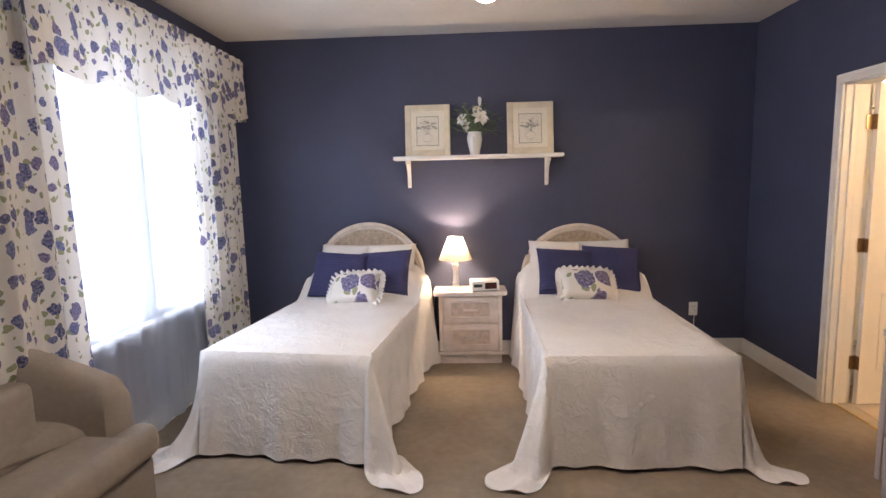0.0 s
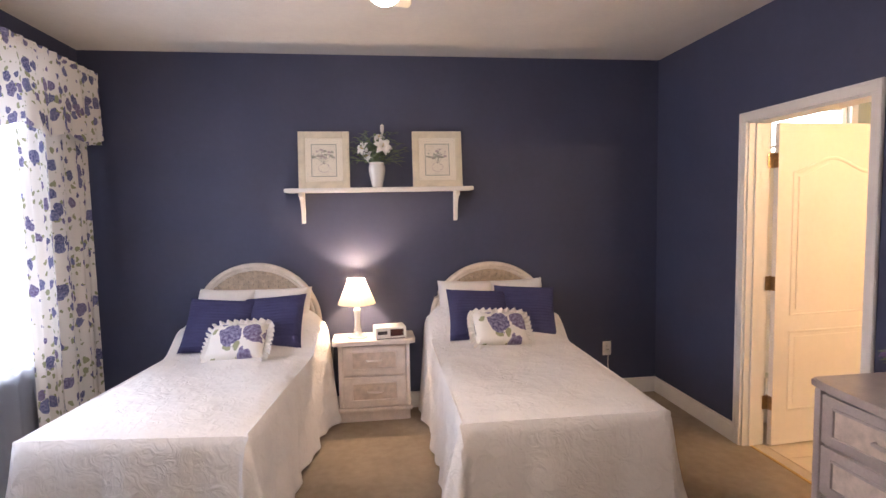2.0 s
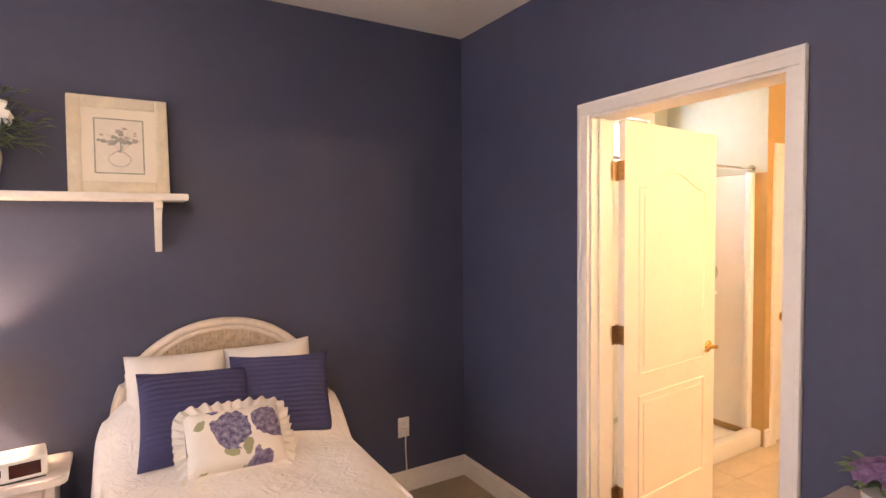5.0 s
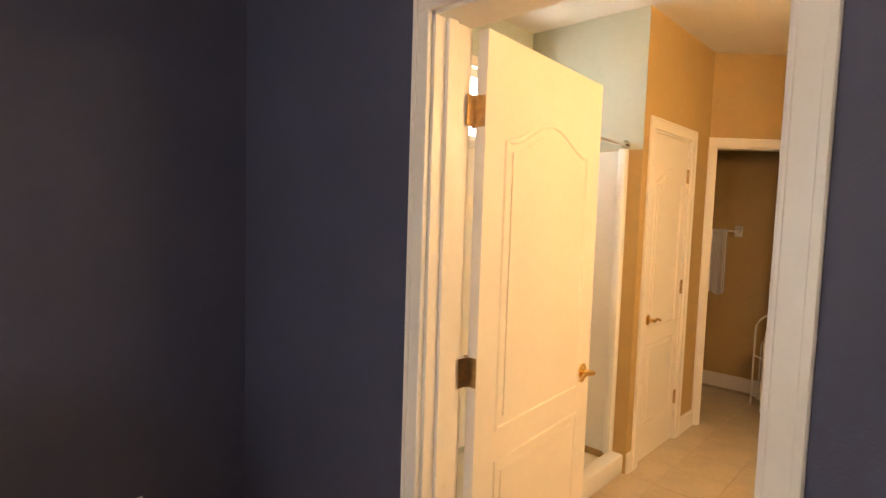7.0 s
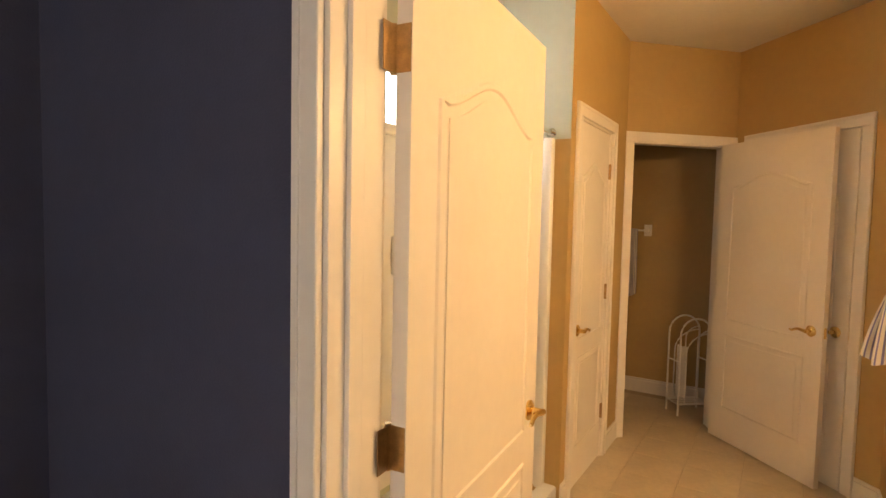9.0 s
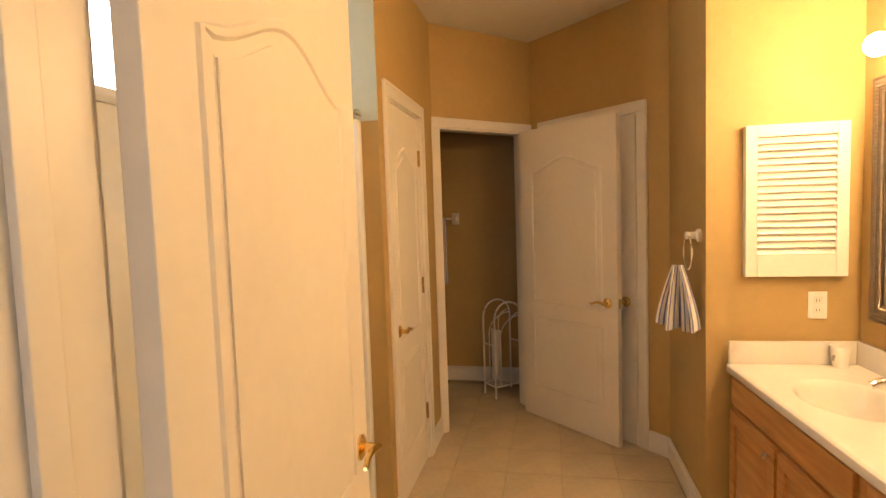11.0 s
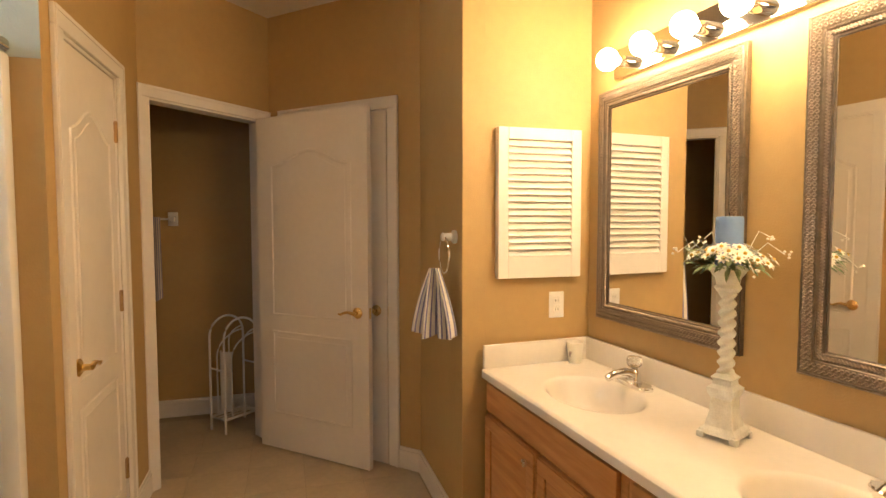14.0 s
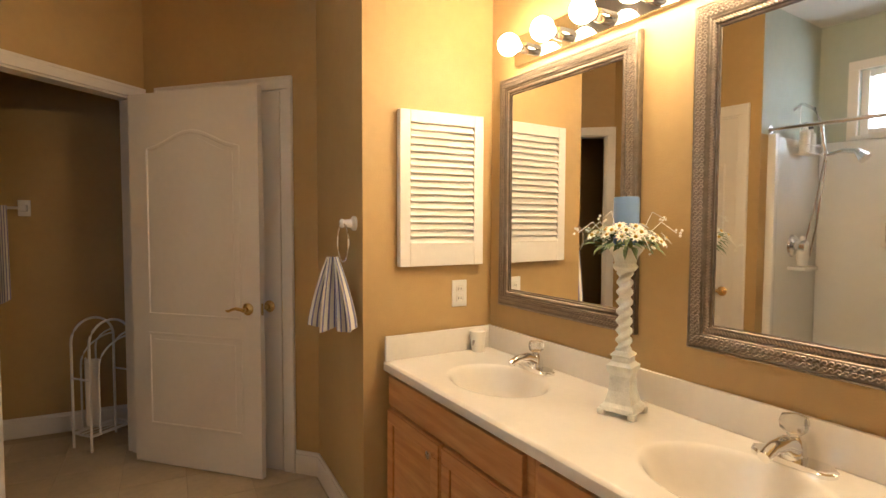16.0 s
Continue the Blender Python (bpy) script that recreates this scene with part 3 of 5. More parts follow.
def valance():
    t = thing("valance", Matrix(), "gathered floral valance board above the windows", "valance", "window drapery")
    y0, y1, x = 2.30, 4.50, BX0 + 0.17
    b = bmesh.new()
    def f(u, v):
        s = u * (y1 - y0)
        return Vector((x + folds(s, 30, 0.014 * (1.2 - v), 1.0) + 0.012 * (1 - v), y0 + s, 2.03 + 0.028 * math.sin(s * 15) * (1 - v) + 0.45 * v))
    sheet(160, 10, f, uvs=((y1 - y0) * 1.3, 0.5), bm=b)
    def g(u, v):
        return Vector((x - 0.165 * (1 - u) + folds(u, 20, 0.004, 0), y1 + 0.006 * math.sin(30 * u), 2.03 + 0.45 * v))
    sheet(16, 10, g, uvs=(0.2, 0.5), bm=b)
    def h(u, v):
        return Vector((x - 0.165 * (1 - u), y0 + 0.006 * math.sin(30 * u), 2.03 + 0.45 * v))
    sheet(16, 10, h, uvs=(0.2, 0.5), bm=b)
    part("skirt", b, FLORAL, t)
    hd = bmesh.new()
    def hf(u, v):
        s = u * (y1 - y0)
        return Vector((x + 0.008 + folds(s, 60, 0.006, 2.0), y0 + s, 2.47 + 0.04 * v))
    sheet(160, 3, hf, uvs=((y1 - y0) * 1.3, 0.05), bm=hd)
    part("ruffled_heading", hd, FLORAL, t)
    part("mounting_board", box(BX0, y0 + 0.01, 2.462, x - 0.02, y1 - 0.01, 2.48, 0.002), WHITE, t, smooth=False)


valance()

# ---- beds ----


BED_H = 0.597


def bed(name_m, label, seed, width=0.98, length=1.66, arch_z=0.735, outer=-1, flare=0.15):
    """A twin bed: x across, y from its foot to the wall, under a floor-length spread."""
    rnd = random.Random(seed)
    t = thing("bed", name_m, label, "bed", "twin beds")
    h, d = BED_H, 0.56
    w2 = width / 2

    def hump(v):
        k = min(1, max(0, (v - (length - 0.42)) / 0.30))
        return 0.28 * k * k * (3 - 2 * k)

    def f(u, v):
        a = -(w2 + d) + (width + 2 * d) * u
        b = -d + (length + d) * v
        ou, ov = max(0, abs(a) - w2), max(0, -b)
        sx = 1 if a > 0 else -1
        top = h + hump(b) * (1 - 0.48 * min(1, abs(a) / w2) ** 3)
        px, py = max(-w2, min(w2, a)), max(0, b)
        puff = 0.012 * math.sin(a * 9 + seed) * math.sin(b * 7) + 0.006 * noise.noise(Vector((a * 6, b * 6, seed)))
        if ou == 0 and ov == 0:
            e = max(0, (abs(a) - w2 + 0.08) / 0.08) ** 2 + max(0, (0.08 - b) / 0.08) ** 2
            return Vector((px, py, top + puff - 0.02 * min(1, e) ))
        if ov == 0 or ou == 0:
            o = ou + ov
            k = o / d
            drop = o * (top - 0.02) / d if ov == 0 else o * (h - 0.015) / d
            s = b if ov == 0 else a
            wave = 0.016 * k * math.sin(s * 13 + seed) + 0.012 * k * math.sin(s * 29 + 2 * seed) + 0.035 * k ** 1.5 + 0.02 * min(1, o / 0.05)
            if ou == 0:
                wave += 0.07 * math.sqrt(k)
            if ov == 0:
                wave += 0.05 * math.sqrt(k) * hump(b) / 0.28
            sc = 0.012 * abs(math.sin(s * 17)) if k > 0.98 else 0
            z = top - 0.02 - drop + sc + 0.02
            return Vector((px + (sx * wave if ov == 0 else 0), py - (wave if ou == 0 else 0), max(0.006, z)))
        # the loose corner flares out and lies on the carpet
        th = math.atan2(ov, ou)
        rr = max(ou, ov) * (1 + 0.22 * math.sin(2 * th))
        k = rr / d
        out = 0.02 + 0.055 * k + (flare if sx == outer else 0.15) * math.sin(2 * th) * k ** (4.0 if sx == outer else 1.4) + max(0, rr - d) * (6 * flare if sx == outer else 0.9)
        out += 0.02 * k * math.sin(th * 9 + seed) + (0.02 if sx == outer else 0.07) * math.sqrt(k) * math.sin(th) ** 2
        z = h - (h - 0.012) * min(1, rr / d) + 0.012 * math.sin(th * 14) * (1 if k > 0.95 else 0)
        return Vector((px + sx * out * math.cos(th), py - out * math.sin(th), max(0.008, z)))

    b = sheet(96, 96, f)
    part("bedspread", b, QUILT, t, "cream quilted floral bedspread with scalloped hem")
    part("mattress", box(-w2 + 0.03, 0.04, 0.30, w2 - 0.03, length - 0.03, h - 0.035, 0.05), PILLOWW, t)
    fr = bmesh.new()
    box(-w2 + 0.05, 0.06, 0.16, w2 - 0.05, length - 0.03, 0.29, 0.01, fr)
    part("bed_base", fr, LIMED, t)
    for x in (-w2 + 0.1, w2 - 0.1):
        for y in (0.12, length - 0.12):
            part("leg", box(x - 0.025, y - 0.025, 0, x + 0.025, y + 0.025, 0.16, 0.004), LIMED, t)
    # the arched headboard of rattan
    hb = thing("headboard", Matrix(), "arched white rattan headboard with woven wicker panel", "headboard")
    hb.parent = t
    for key in ("category",):
        del hb[key]
    R, zc, yb = 0.455, arch_z, length + 0.02
    arc = [(-R, yb, 0.02)] + [(-R * math.cos(math.pi * i / 30), yb, zc + R * 0.93 * math.sin(math.pi * i / 30)) for i in range(31)] + [(R, yb, 0.02)]
    part("arch_pole", tube(arc, 0.021, 10), RATTAN, hb)
    arc2 = [(-0.425 * math.cos(math.pi * i / 30), yb - 0.006, zc + 0.425 * 0.93 * math.sin(math.pi * i / 30)) for i in range(31)]
    part("inner_pole", tube(arc2, 0.011, 8), RATTAN, hb)
    wv = bmesh.new()
    n, cell = 46, 0.021
    for i in range(n):
        x = -0.42 + 0.84 * (i + 0.5) / n
        top = zc + 0.93 * math.sqrt(max(0, 0.425 ** 2 - x * x)) - 0.015
        for j in range(int((top - zc) / cell) + 1):
            z = zc + cell * j
            if z > top:
                break
            off = 0.008 if (i // 2 + j) % 2 else 0.0
            box(x - 0.0082, yb - 0.004 - off, z + 0.001, x + 0.0082, yb + 0.004 - off, z + cell - 0.001, 0, wv)
    for j in range(20):
        z = zc + cell * j - 0.001
        hw = math.sqrt(max(0, 0.42 ** 2 - ((z - zc) / 0.93) ** 2))
        if hw > 0.02:
            tube([(-hw, yb + 0.004, z), (hw, yb + 0.004, z)], 0.003, 5, wv)
    part("wicker_weave", wv, WICKER, hb, "woven split wicker panel")
    return t


LBM, RBM = pose(0.038, 2.93, 0, 0, 0, -6.9), pose(1.971, 2.83, 0, 0, 0, -0.8)
LLEN, RLEN = 1.63, 1.72
LB = bed(LBM, "twin bed under a cream quilted spread, beside the window", 1.0, 0.98, LLEN, 0.735, -1, 0.18)
RB = bed(RBM, "twin bed under a cream quilted spread, beside the doorway", 2.3, 0.97, RLEN, 0.69, 1, 0.08)


def pillow_shape(w, h, t, n=22, pinch=0.06):
    def f(side):
        def g(u, v):
            x, z = 2 * u - 1, 2 * v - 1
            e = (1 - x ** 4) * (1 - z ** 4)
            k = max(0, e) ** 0.45
            bow = 1 - pinch * (1 - abs(z) ** 2) * abs(x) ** 3
            bow2 = 1 - pinch * (1 - abs(x) ** 2) * abs(z) ** 3
            return Vector((x * w / 2 * bow, side * t / 2 * k + 0.004 * noise.noise(Vector((x * 3, z * 3, w))), z * h / 2 * bow2 + h / 2))
        return g
    b = sheet(n, n, f(1), uvs=(w, h))
    sheet(n, n, f(-1), uvs=(w, h), bm=b)
    bmesh.ops.remove_doubles(b, verts=b.verts, dist=0.0005)
    bmesh.ops.recalc_face_normals(b, faces=b.faces)
    return b


def cushion(m):
    t = thing("cushion", m, "navy ribbed square cushion propped against the bed pillow", "cushion", "navy cushions")
    part("cover", pillow_shape(0.46, 0.41, 0.14), RIBBED, t)
    return t


def ruffled(m):
    t = thing("cushion", m, "small floral boudoir cushion with a cream ruffle", "cushion", "ruffled floral cushions")
    w, h = 0.38, 0.25
    part("cover", pillow_shape(w, h, 0.13, pinch=0.03), FLORALC, t)
    def f(u, v):
        a = 2 * math.pi * u
        ca, sa = math.cos(a), math.sin(a)
        k = 1 / (abs(ca) ** 5 + abs(sa) ** 5) ** 0.2
        e = 0.045 * v
        return Vector(((w / 2 * 0.98 + e) * ca * k, v * 0.016 * math.sin(34 * a) + 0.004, h / 2 + (h / 2 * 0.98 + e) * sa * k + 0.003 * v * math.sin(26 * a)))
    b = sheet(200, 4, f)
    part("ruffle", b, PILLOWW, t, "gathered cream ruffle")
    return t


def bed_pillow(m, w):
    t = single("pillow", pillow_shape(w, 0.40, 0.20), PILLOWW, m, "white bed pillow standing against the headboard", "pillow", "white bed pillows")
    return t


for bm_, ln, flip in ((LBM, LLEN, 1), (RBM, RLEN, -1)):
    bed_pillow(bm_ @ pose(-0.205, ln - 0.15, BED_H + 0.03, -25, 2, 2), 0.43)
    bed_pillow(bm_ @ pose(0.205, ln - 0.15, BED_H + 0.03, -25, -2, -2), 0.43)
    cushion(bm_ @ pose(-0.16 - 0.015 * flip, ln - 0.385, BED_H + 0.01, -36, 4, 4))
    cushion(bm_ @ pose(0.19 - 0.01 * flip, ln - 0.32, BED_H + 0.01, -34, -5 if flip > 0 else 3, -6))
    ruffled(bm_ @ pose(0.02 * flip, ln - 0.53, BED_H + 0.015, -42, -3 * flip, -4 * flip))

# ---- night stand, lamp and clock ----


def drawer_front(t, x0, x1, z0, z1, y, mats, name="drawer"):
    d = part(name, box(x0, y, z0, x1, y + 0.02, z1, 0.004), mats[0], t)
    rim = bmesh.new()
    mx, mz = 0.055, 0.038
    for a in ((x0 + mx, z0 + mz, x1 - mx, z0 + mz + 0.01), (x0 + mx, z1 - mz - 0.01, x1 - mx, z1 - mz), (x0 + mx, z0 + mz + 0.01, x0 + mx + 0.01, z1 - mz - 0.01), (x1 - mx - 0.01, z0 + mz + 0.01, x1 - mx, z1 - mz - 0.01)):
        box(a[0], y - 0.010, a[1], a[2], y, a[3], 0.003, rim)
    part("rim", rim, mats[0], d, smooth=False)
    part("inset_panel", box(x0 + mx + 0.011, y - 0.0015, z0 + mz + 0.011, x1 - mx - 0.011, y, z1 - mz - 0.011), mats[1], d, "darker textured inset panel", smooth=False)
    xc, zc = (x0 + x1) / 2, (z0 + z1) / 2
    hd = tube([(xc - 0.055, y - 0.002, zc), (xc - 0.05, y - 0.02, zc), (xc, y - 0.026, zc), (xc + 0.05, y - 0.02, zc), (xc + 0.055, y - 0.002, zc)], [0.007, 0.008, 0.010, 0.008, 0.007], 8)
    part("handle", hd, mats[0], d)
    return d


def rounded_rect(x0, y0, x1, y1, r, corners=(1, 1, 1, 1), n=6):
    out = []
    for (cx, cy, a0), on in zip(((x1 - r, y1 - r, 0), (x0 + r, y1 - r, 90), (x0 + r, y0 + r, 180), (x1 - r, y0 + r, 270)), corners):
        if on:
            out += [(cx + r * math.cos(radians(a0 + 90 * i / n)), cy + r * math.sin(radians(a0 + 90 * i / n))) for i in range(n + 1)]
        else:
            out.append((cx + r * (1 if a0 in (0, 270) else -1), cy + r * (1 if a0 < 170 else -1)))
    return out


def nightstand(m):
    t = thing("nightstand", m, "two-drawer whitewashed nightstand between the beds", "nightstand")
    w, d, h = 0.54, 0.29, 0.615
    part("body", box(-w / 2 + 0.02, 0.05, 0.10, w / 2 - 0.02, d, h - 0.03, 0.003), LIMED, t, smooth=False)
    part("plinth", box(-w / 2 + 0.015, 0.07, 0, w / 2 - 0.015, d, 0.085, 0.004), LIMED, t, smooth=False)
    part("base_moulding", box(-w / 2, 0.03, 0.085, w / 2, d, 0.115, 0.008), LIMED, t)
    for x in (-w / 2 + 0.012, w / 2 - 0.042):
        part("post", box(x, 0.035, 0.115, x + 0.03, 0.065, h - 0.03, 0.008), LIMED, t)
    drawer_front(t, -w / 2 + 0.05, w / 2 - 0.05, 0.13, 0.342, 0.032, (LIMED, LIMED_IN))
    drawer_front(t, -w / 2 + 0.05, w / 2 - 0.05, 0.36, 0.572, 0.032, (LIMED, LIMED_IN))
    part("top", prism(rounded_rect(-w / 2 - 0.03, 0.0, w / 2 + 0.03, d, 0.05, (0, 0, 1, 1)), h - 0.03, h, 0.007), LIMED, t)
    return t


NX, NY = 1.085, 4.30
nightstand(pose(NX, NY, 0))


def table_lamp(m):
    t = thing("table_lamp", m, "lit white candlestick table lamp with pleated shade", "table lamp")
    part("base", lathe([(0.0, 0), (0.062, 0), (0.064, 0.008), (0.05, 0.016), (0.03, 0.022), (0.024, 0.035), (0.028, 0.05), (0.021, 0.06), (0.0185, 0.13), (0.022, 0.17), (0.026, 0.185), (0.018, 0.195), (0.014, 0.215), (0.010, 0.26), (0.0, 0.262)], 24), CERAM, t)
    n = 64
    sh = bmesh.new()
    def f(u, v):
        a = 2 * math.pi * u
        r = (0.122 - 0.068 * v) * (1 + 0.012 * math.sin(30 * a))
        return Vector((r * math.cos(a), r * math.sin(a), 0.225 + 0.165 * v))
    sheet(180, 3, f, bm=sh)
    bmesh.ops.remove_doubles(sh, verts=sh.verts, dist=1e-5)
    part("shade", sh, SHADE, t, "pleated cream cloth shade, glowing")
    sp = bmesh.new()
    for k in range(3):
        a = 2 * math.pi * k / 3
        tube([(0, 0, 0.26), (0.05 * math.cos(a), 0.05 * math.sin(a), 0.375)], 0.0015, 5, sp)
    part("harp", sp, BRASS, t)
    part("bulb", ball(0, 0, 0.350, 0.010, sub=3, sq=(1, 1, 1.3)), LAMPM, t, "lit bulb")


table_lamp(pose(NX - 0.115, NY + 0.14, 0.615) @ Matrix.Scale(1.12, 4))


def clock_radio(m):
    t = thing("clock_radio", m, "cream clock radio with a dark display", "clock radio")
    part("case", box(-0.105, -0.06, 0.004, 0.105, 0.07, 0.082, 0.012, seg=3), WHITE, t)
    part("display", box(-0.005, -0.0615, 0.018, 0.085, -0.058, 0.066, 0.002), DISPLAY, t, "dark red tinted display")
    part("dial", box(-0.09, -0.0615, 0.032, -0.025, -0.058, 0.056, 0.002), DARK, t, "dark tuning dial")
    part("base", box(-0.098, -0.053, 0, 0.098, 0.062, 0.006), DARK, t)
    part("button", box(-0.05, -0.02, 0.081, 0.05, 0.01, 0.087, 0.003), WHITE, t)


clock_radio(pose(NX + 0.118, NY + 0.10, 0.615, 0, 0, 8) @ Matrix.Scale(1.08, 4))
single("power_cord", tube([(NX - 0.1, NY + 0.27, 0.62), (NX - 0.28, NY + 0.27, 0.58), (NX - 0.31, NY + 0.27, 0.5), (NX - 0.33, NY + 0.27, 0.03), (NX - 0.2, NY + 0.272, 0.004)], 0.003, 6), WHITE, Matrix(), "thin white lamp cord down the wall", "cord")


def outlet(m, label, plug=False, holes=True):
    t = thing("wall_outlet", m, label, "wall outlet")
    part("cover_plate", box(-0.036, 0, -0.058, 0.036, 0.006, 0.058, 0.003), WHITE, t)
    if holes:
        for z in (-0.02, 0.02):
            s = part("socket", box(-0.016, 0.006, z - 0.014, 0.016, 0.008, z + 0.014, 0.003), PORC, t)
            for x in (-0.006, 0.006):
                part("slot", box(x - 0.0012, 0.008, z - 0.005, x + 0.0012, 0.0085, z + 0.005), DARK, s, smooth=False)
    else:
        part("toggle", box(-0.005, 0.006, -0.012, 0.005, 0.014, 0.012, 0.002), PORC, t)
    if plug:
        part("plug", box(-0.014, 0.0085, -0.034, 0.014, 0.035, -0.006, 0.004), WHITE, t)
        part("cord", tube([(0, 0.03, -0.03), (0.004, 0.034, -0.12), (-0.004, 0.03, -0.24), (0.0, 0.03, -0.325)], 0.0035, 6), WHITE, t)


outlet(wall_frame((BX1, BY1), (BX0, BY1)) @ pose(BX1 - 2.974, 0, 0.385), "cream wall outlet with a plugged-in cord", True)

# ---- shelf with pictures and vase ----
SX0, SX1, SZ = 0.487, 1.85, 1.713


def wall_shelf():
    t = thing("wall_shelf", pose(0, BY1, 0), "white painted wall shelf on two curved brackets", "shelf")
    part("board", box(SX0, -0.20, SZ - 0.03, SX1, 0, SZ, 0.008), TRIM, t)
    for x in (SX0 + 0.11, SX1 - 0.113):
        o = [(0, 0), (-0.16, 0), (-0.165, -0.03)] + [(-0.16 + 0.12 * math.sin(radians(9 * i)), -0.03 - 0.13 * (1 - math.cos(radians(9 * i)))) for i in range(1, 10)] + [(-0.035, -0.20), (-0.022, -0.225), (0, -0.225)]
        part("bracket", prism([(y, z) for y, z in o], -0.014, 0.014, 0.003, m=Matrix.Translation((x, 0, SZ - 0.03)) @ Matrix(((0, 0, 1, 0), (1, 0, 0, 0), (0, 1, 0, 0), (0, 0, 0, 1)))), TRIM, t)


wall_shelf()


def picture(m, w, h, seed, label):
    rnd = random.Random(seed)
    t = thing("framed_print", m, label, "picture", "framed prints on the shelf")
    fw = 0.05
    f = bmesh.new()
    for a in ((-w / 2, 0, -w / 2 + fw, h), (w / 2 - fw, 0, w / 2, h), (-w / 2 + fw, 0, w / 2 - fw, fw), (-w / 2 + fw, h - fw, w / 2 - fw, h)):
        box(a[0], -0.02, a[1], a[2], 0, a[3], 0.004, f)
        box(a[0] + 0.008, -0.024, a[1] + 0.008, a[2] - 0.008, -0.02, a[3] - 0.008, 0.002, f)
    part("frame", f, CREAMFR, t, smooth=False)
    part("mat_board", box(-w / 2 + fw, -0.012, fw, w / 2 - fw, -0.008, h - fw), MATB, t, smooth=False)
    pw, ph = 0.20 * w / 0.43, 0.235 * h / 0.43
    zc = h * 0.49
    part("outer_line", box(-pw / 2 - 0.006, -0.0128, zc - ph / 2 - 0.006, pw / 2 + 0.006, -0.012, zc + ph / 2 + 0.006), INK, t, smooth=False)
    part("print", box(-pw / 2, -0.0136, zc - ph / 2, pw / 2, -0.0128, zc + ph / 2), PAPER, t, smooth=False)
    fl, pt = bmesh.new(), bmesh.new()
    for i in range(26):
        a = rnd.uniform(0.1, math.pi - 0.1)
        r = rnd.uniform(0.015, 0.082)
        x, z = r * math.cos(a) * 1.05, zc + 0.005 + r * math.sin(a)
        s = rnd.uniform(0.004, 0.013)
        o = [(x + s * (1 + 0.4 * math.sin(3 * k)) * math.cos(k * 0.785) * 1.3, z + s * (1 + 0.4 * math.sin(5 * k)) * math.sin(k * 0.785)) for k in range(8)]
        prism([(px, pz) for px, pz in o], 0, 0.0006, 0, fl if i % 2 else pt, m=Matrix.Translation((0, -0.0136, 0)) @ pose(0, 0, 0, 90))
    for i in range(9):
        a = rnd.uniform(0.3, math.pi - 0.3)
        tube([(0, -0.0138, zc - 0.03), (0.045 * math.cos(a), -0.0138, zc + 0.045 * math.sin(a)), (0.07 * math.cos(a), -0.0138, zc + 0.065 * math.sin(a))], 0.0009, 4, fl)
    ring = [(0.042 * math.cos(0.35 * k) * (1.0 if math.sin(0.35 * k) < 0.4 else 0.75), -0.0138, zc - 0.055 + 0.034 * math.sin(0.35 * k)) for k in range(18)]
    tube(ring, 0.0016, 4, pt, True)
    part("drawn_bouquet", fl, INK, t, smooth=False)
    part("drawn_vase", pt, INKP, t, smooth=False)
    g = part("glass", box(-w / 2 + fw, -0.0165, fw, w / 2 - fw, -0.0155, h - fw), GLASS, t, smooth=False)
    g.visible_shadow = False


picture(pose(0.762, BY1 - 0.075, SZ, -7, 0, 0), 0.37, 0.42, 3, "cream framed botanical print of a vase bouquet")
picture(pose(1.598, BY1 - 0.075, SZ, -7, 0, 0), 0.375, 0.42, 8, "cream framed botanical print of flowers in a bowl")


def petal_flower(b, c, axis, r, n, curl=0.25, wide=0.32):
    z = Vector(axis).normalized()
    x = z.orthogonal().normalized()
    y = z.cross(x)
    c = Vector(c)
    for k in range(n):
        a = 2 * math.pi * k / n
        d = x * math.cos(a) + y * math.sin(a)
        s = x * -math.sin(a) + y * math.cos(a)
        row = []
        for q, wd, up in ((0.05, 0.25, 0.0), (0.45, 1.0, 0.28), (0.8, 0.7, 0.30), (1.05, 0.05, 0.30 - curl)):
            p = c + d * r * q + z * r * up
            row.append((b.verts.new(p - s * r * wide * wd), b.verts.new(p + z * r * -0.05), b.verts.new(p + s * r * wide * wd)))
        for (a0, a1, a2), (b0, b1, b2) in zip(row, row[1:]):
            b.faces.new((a0, a1, b1, b0))
            b.faces.new((a1, a2, b2, b1))


def leaf_blade(b, base, tip, w, sag=0.1):
    base, tip = Vector(base), Vector(tip)
    d = tip - base
    s = d.cross(Vector((0, 0, 1)))
    s = (s if s.length > 1e-4 else Vector((1, 0, 0))).normalized()
    row = []
    for q in (0, 0.3, 0.65, 1):
        p = base + d * q + Vector((0, 0, d.length * (0.4 * q * (1 - q) - sag * q * q)))
        ww = w * math.sin(math.pi * min(0.97, 0.12 + 0.86 * q))
        row.append((b.verts.new(p - s * ww), b.verts.new(p + Vector((0, 0, ww * 0.4))), b.verts.new(p + s * ww)))
    for (a0, a1, a2), (b0, b1, b2) in zip(row, row[1:]):
        b.faces.new((a0, a1, b1, b0))
        b.faces.new((a1, a2, b2, b1))


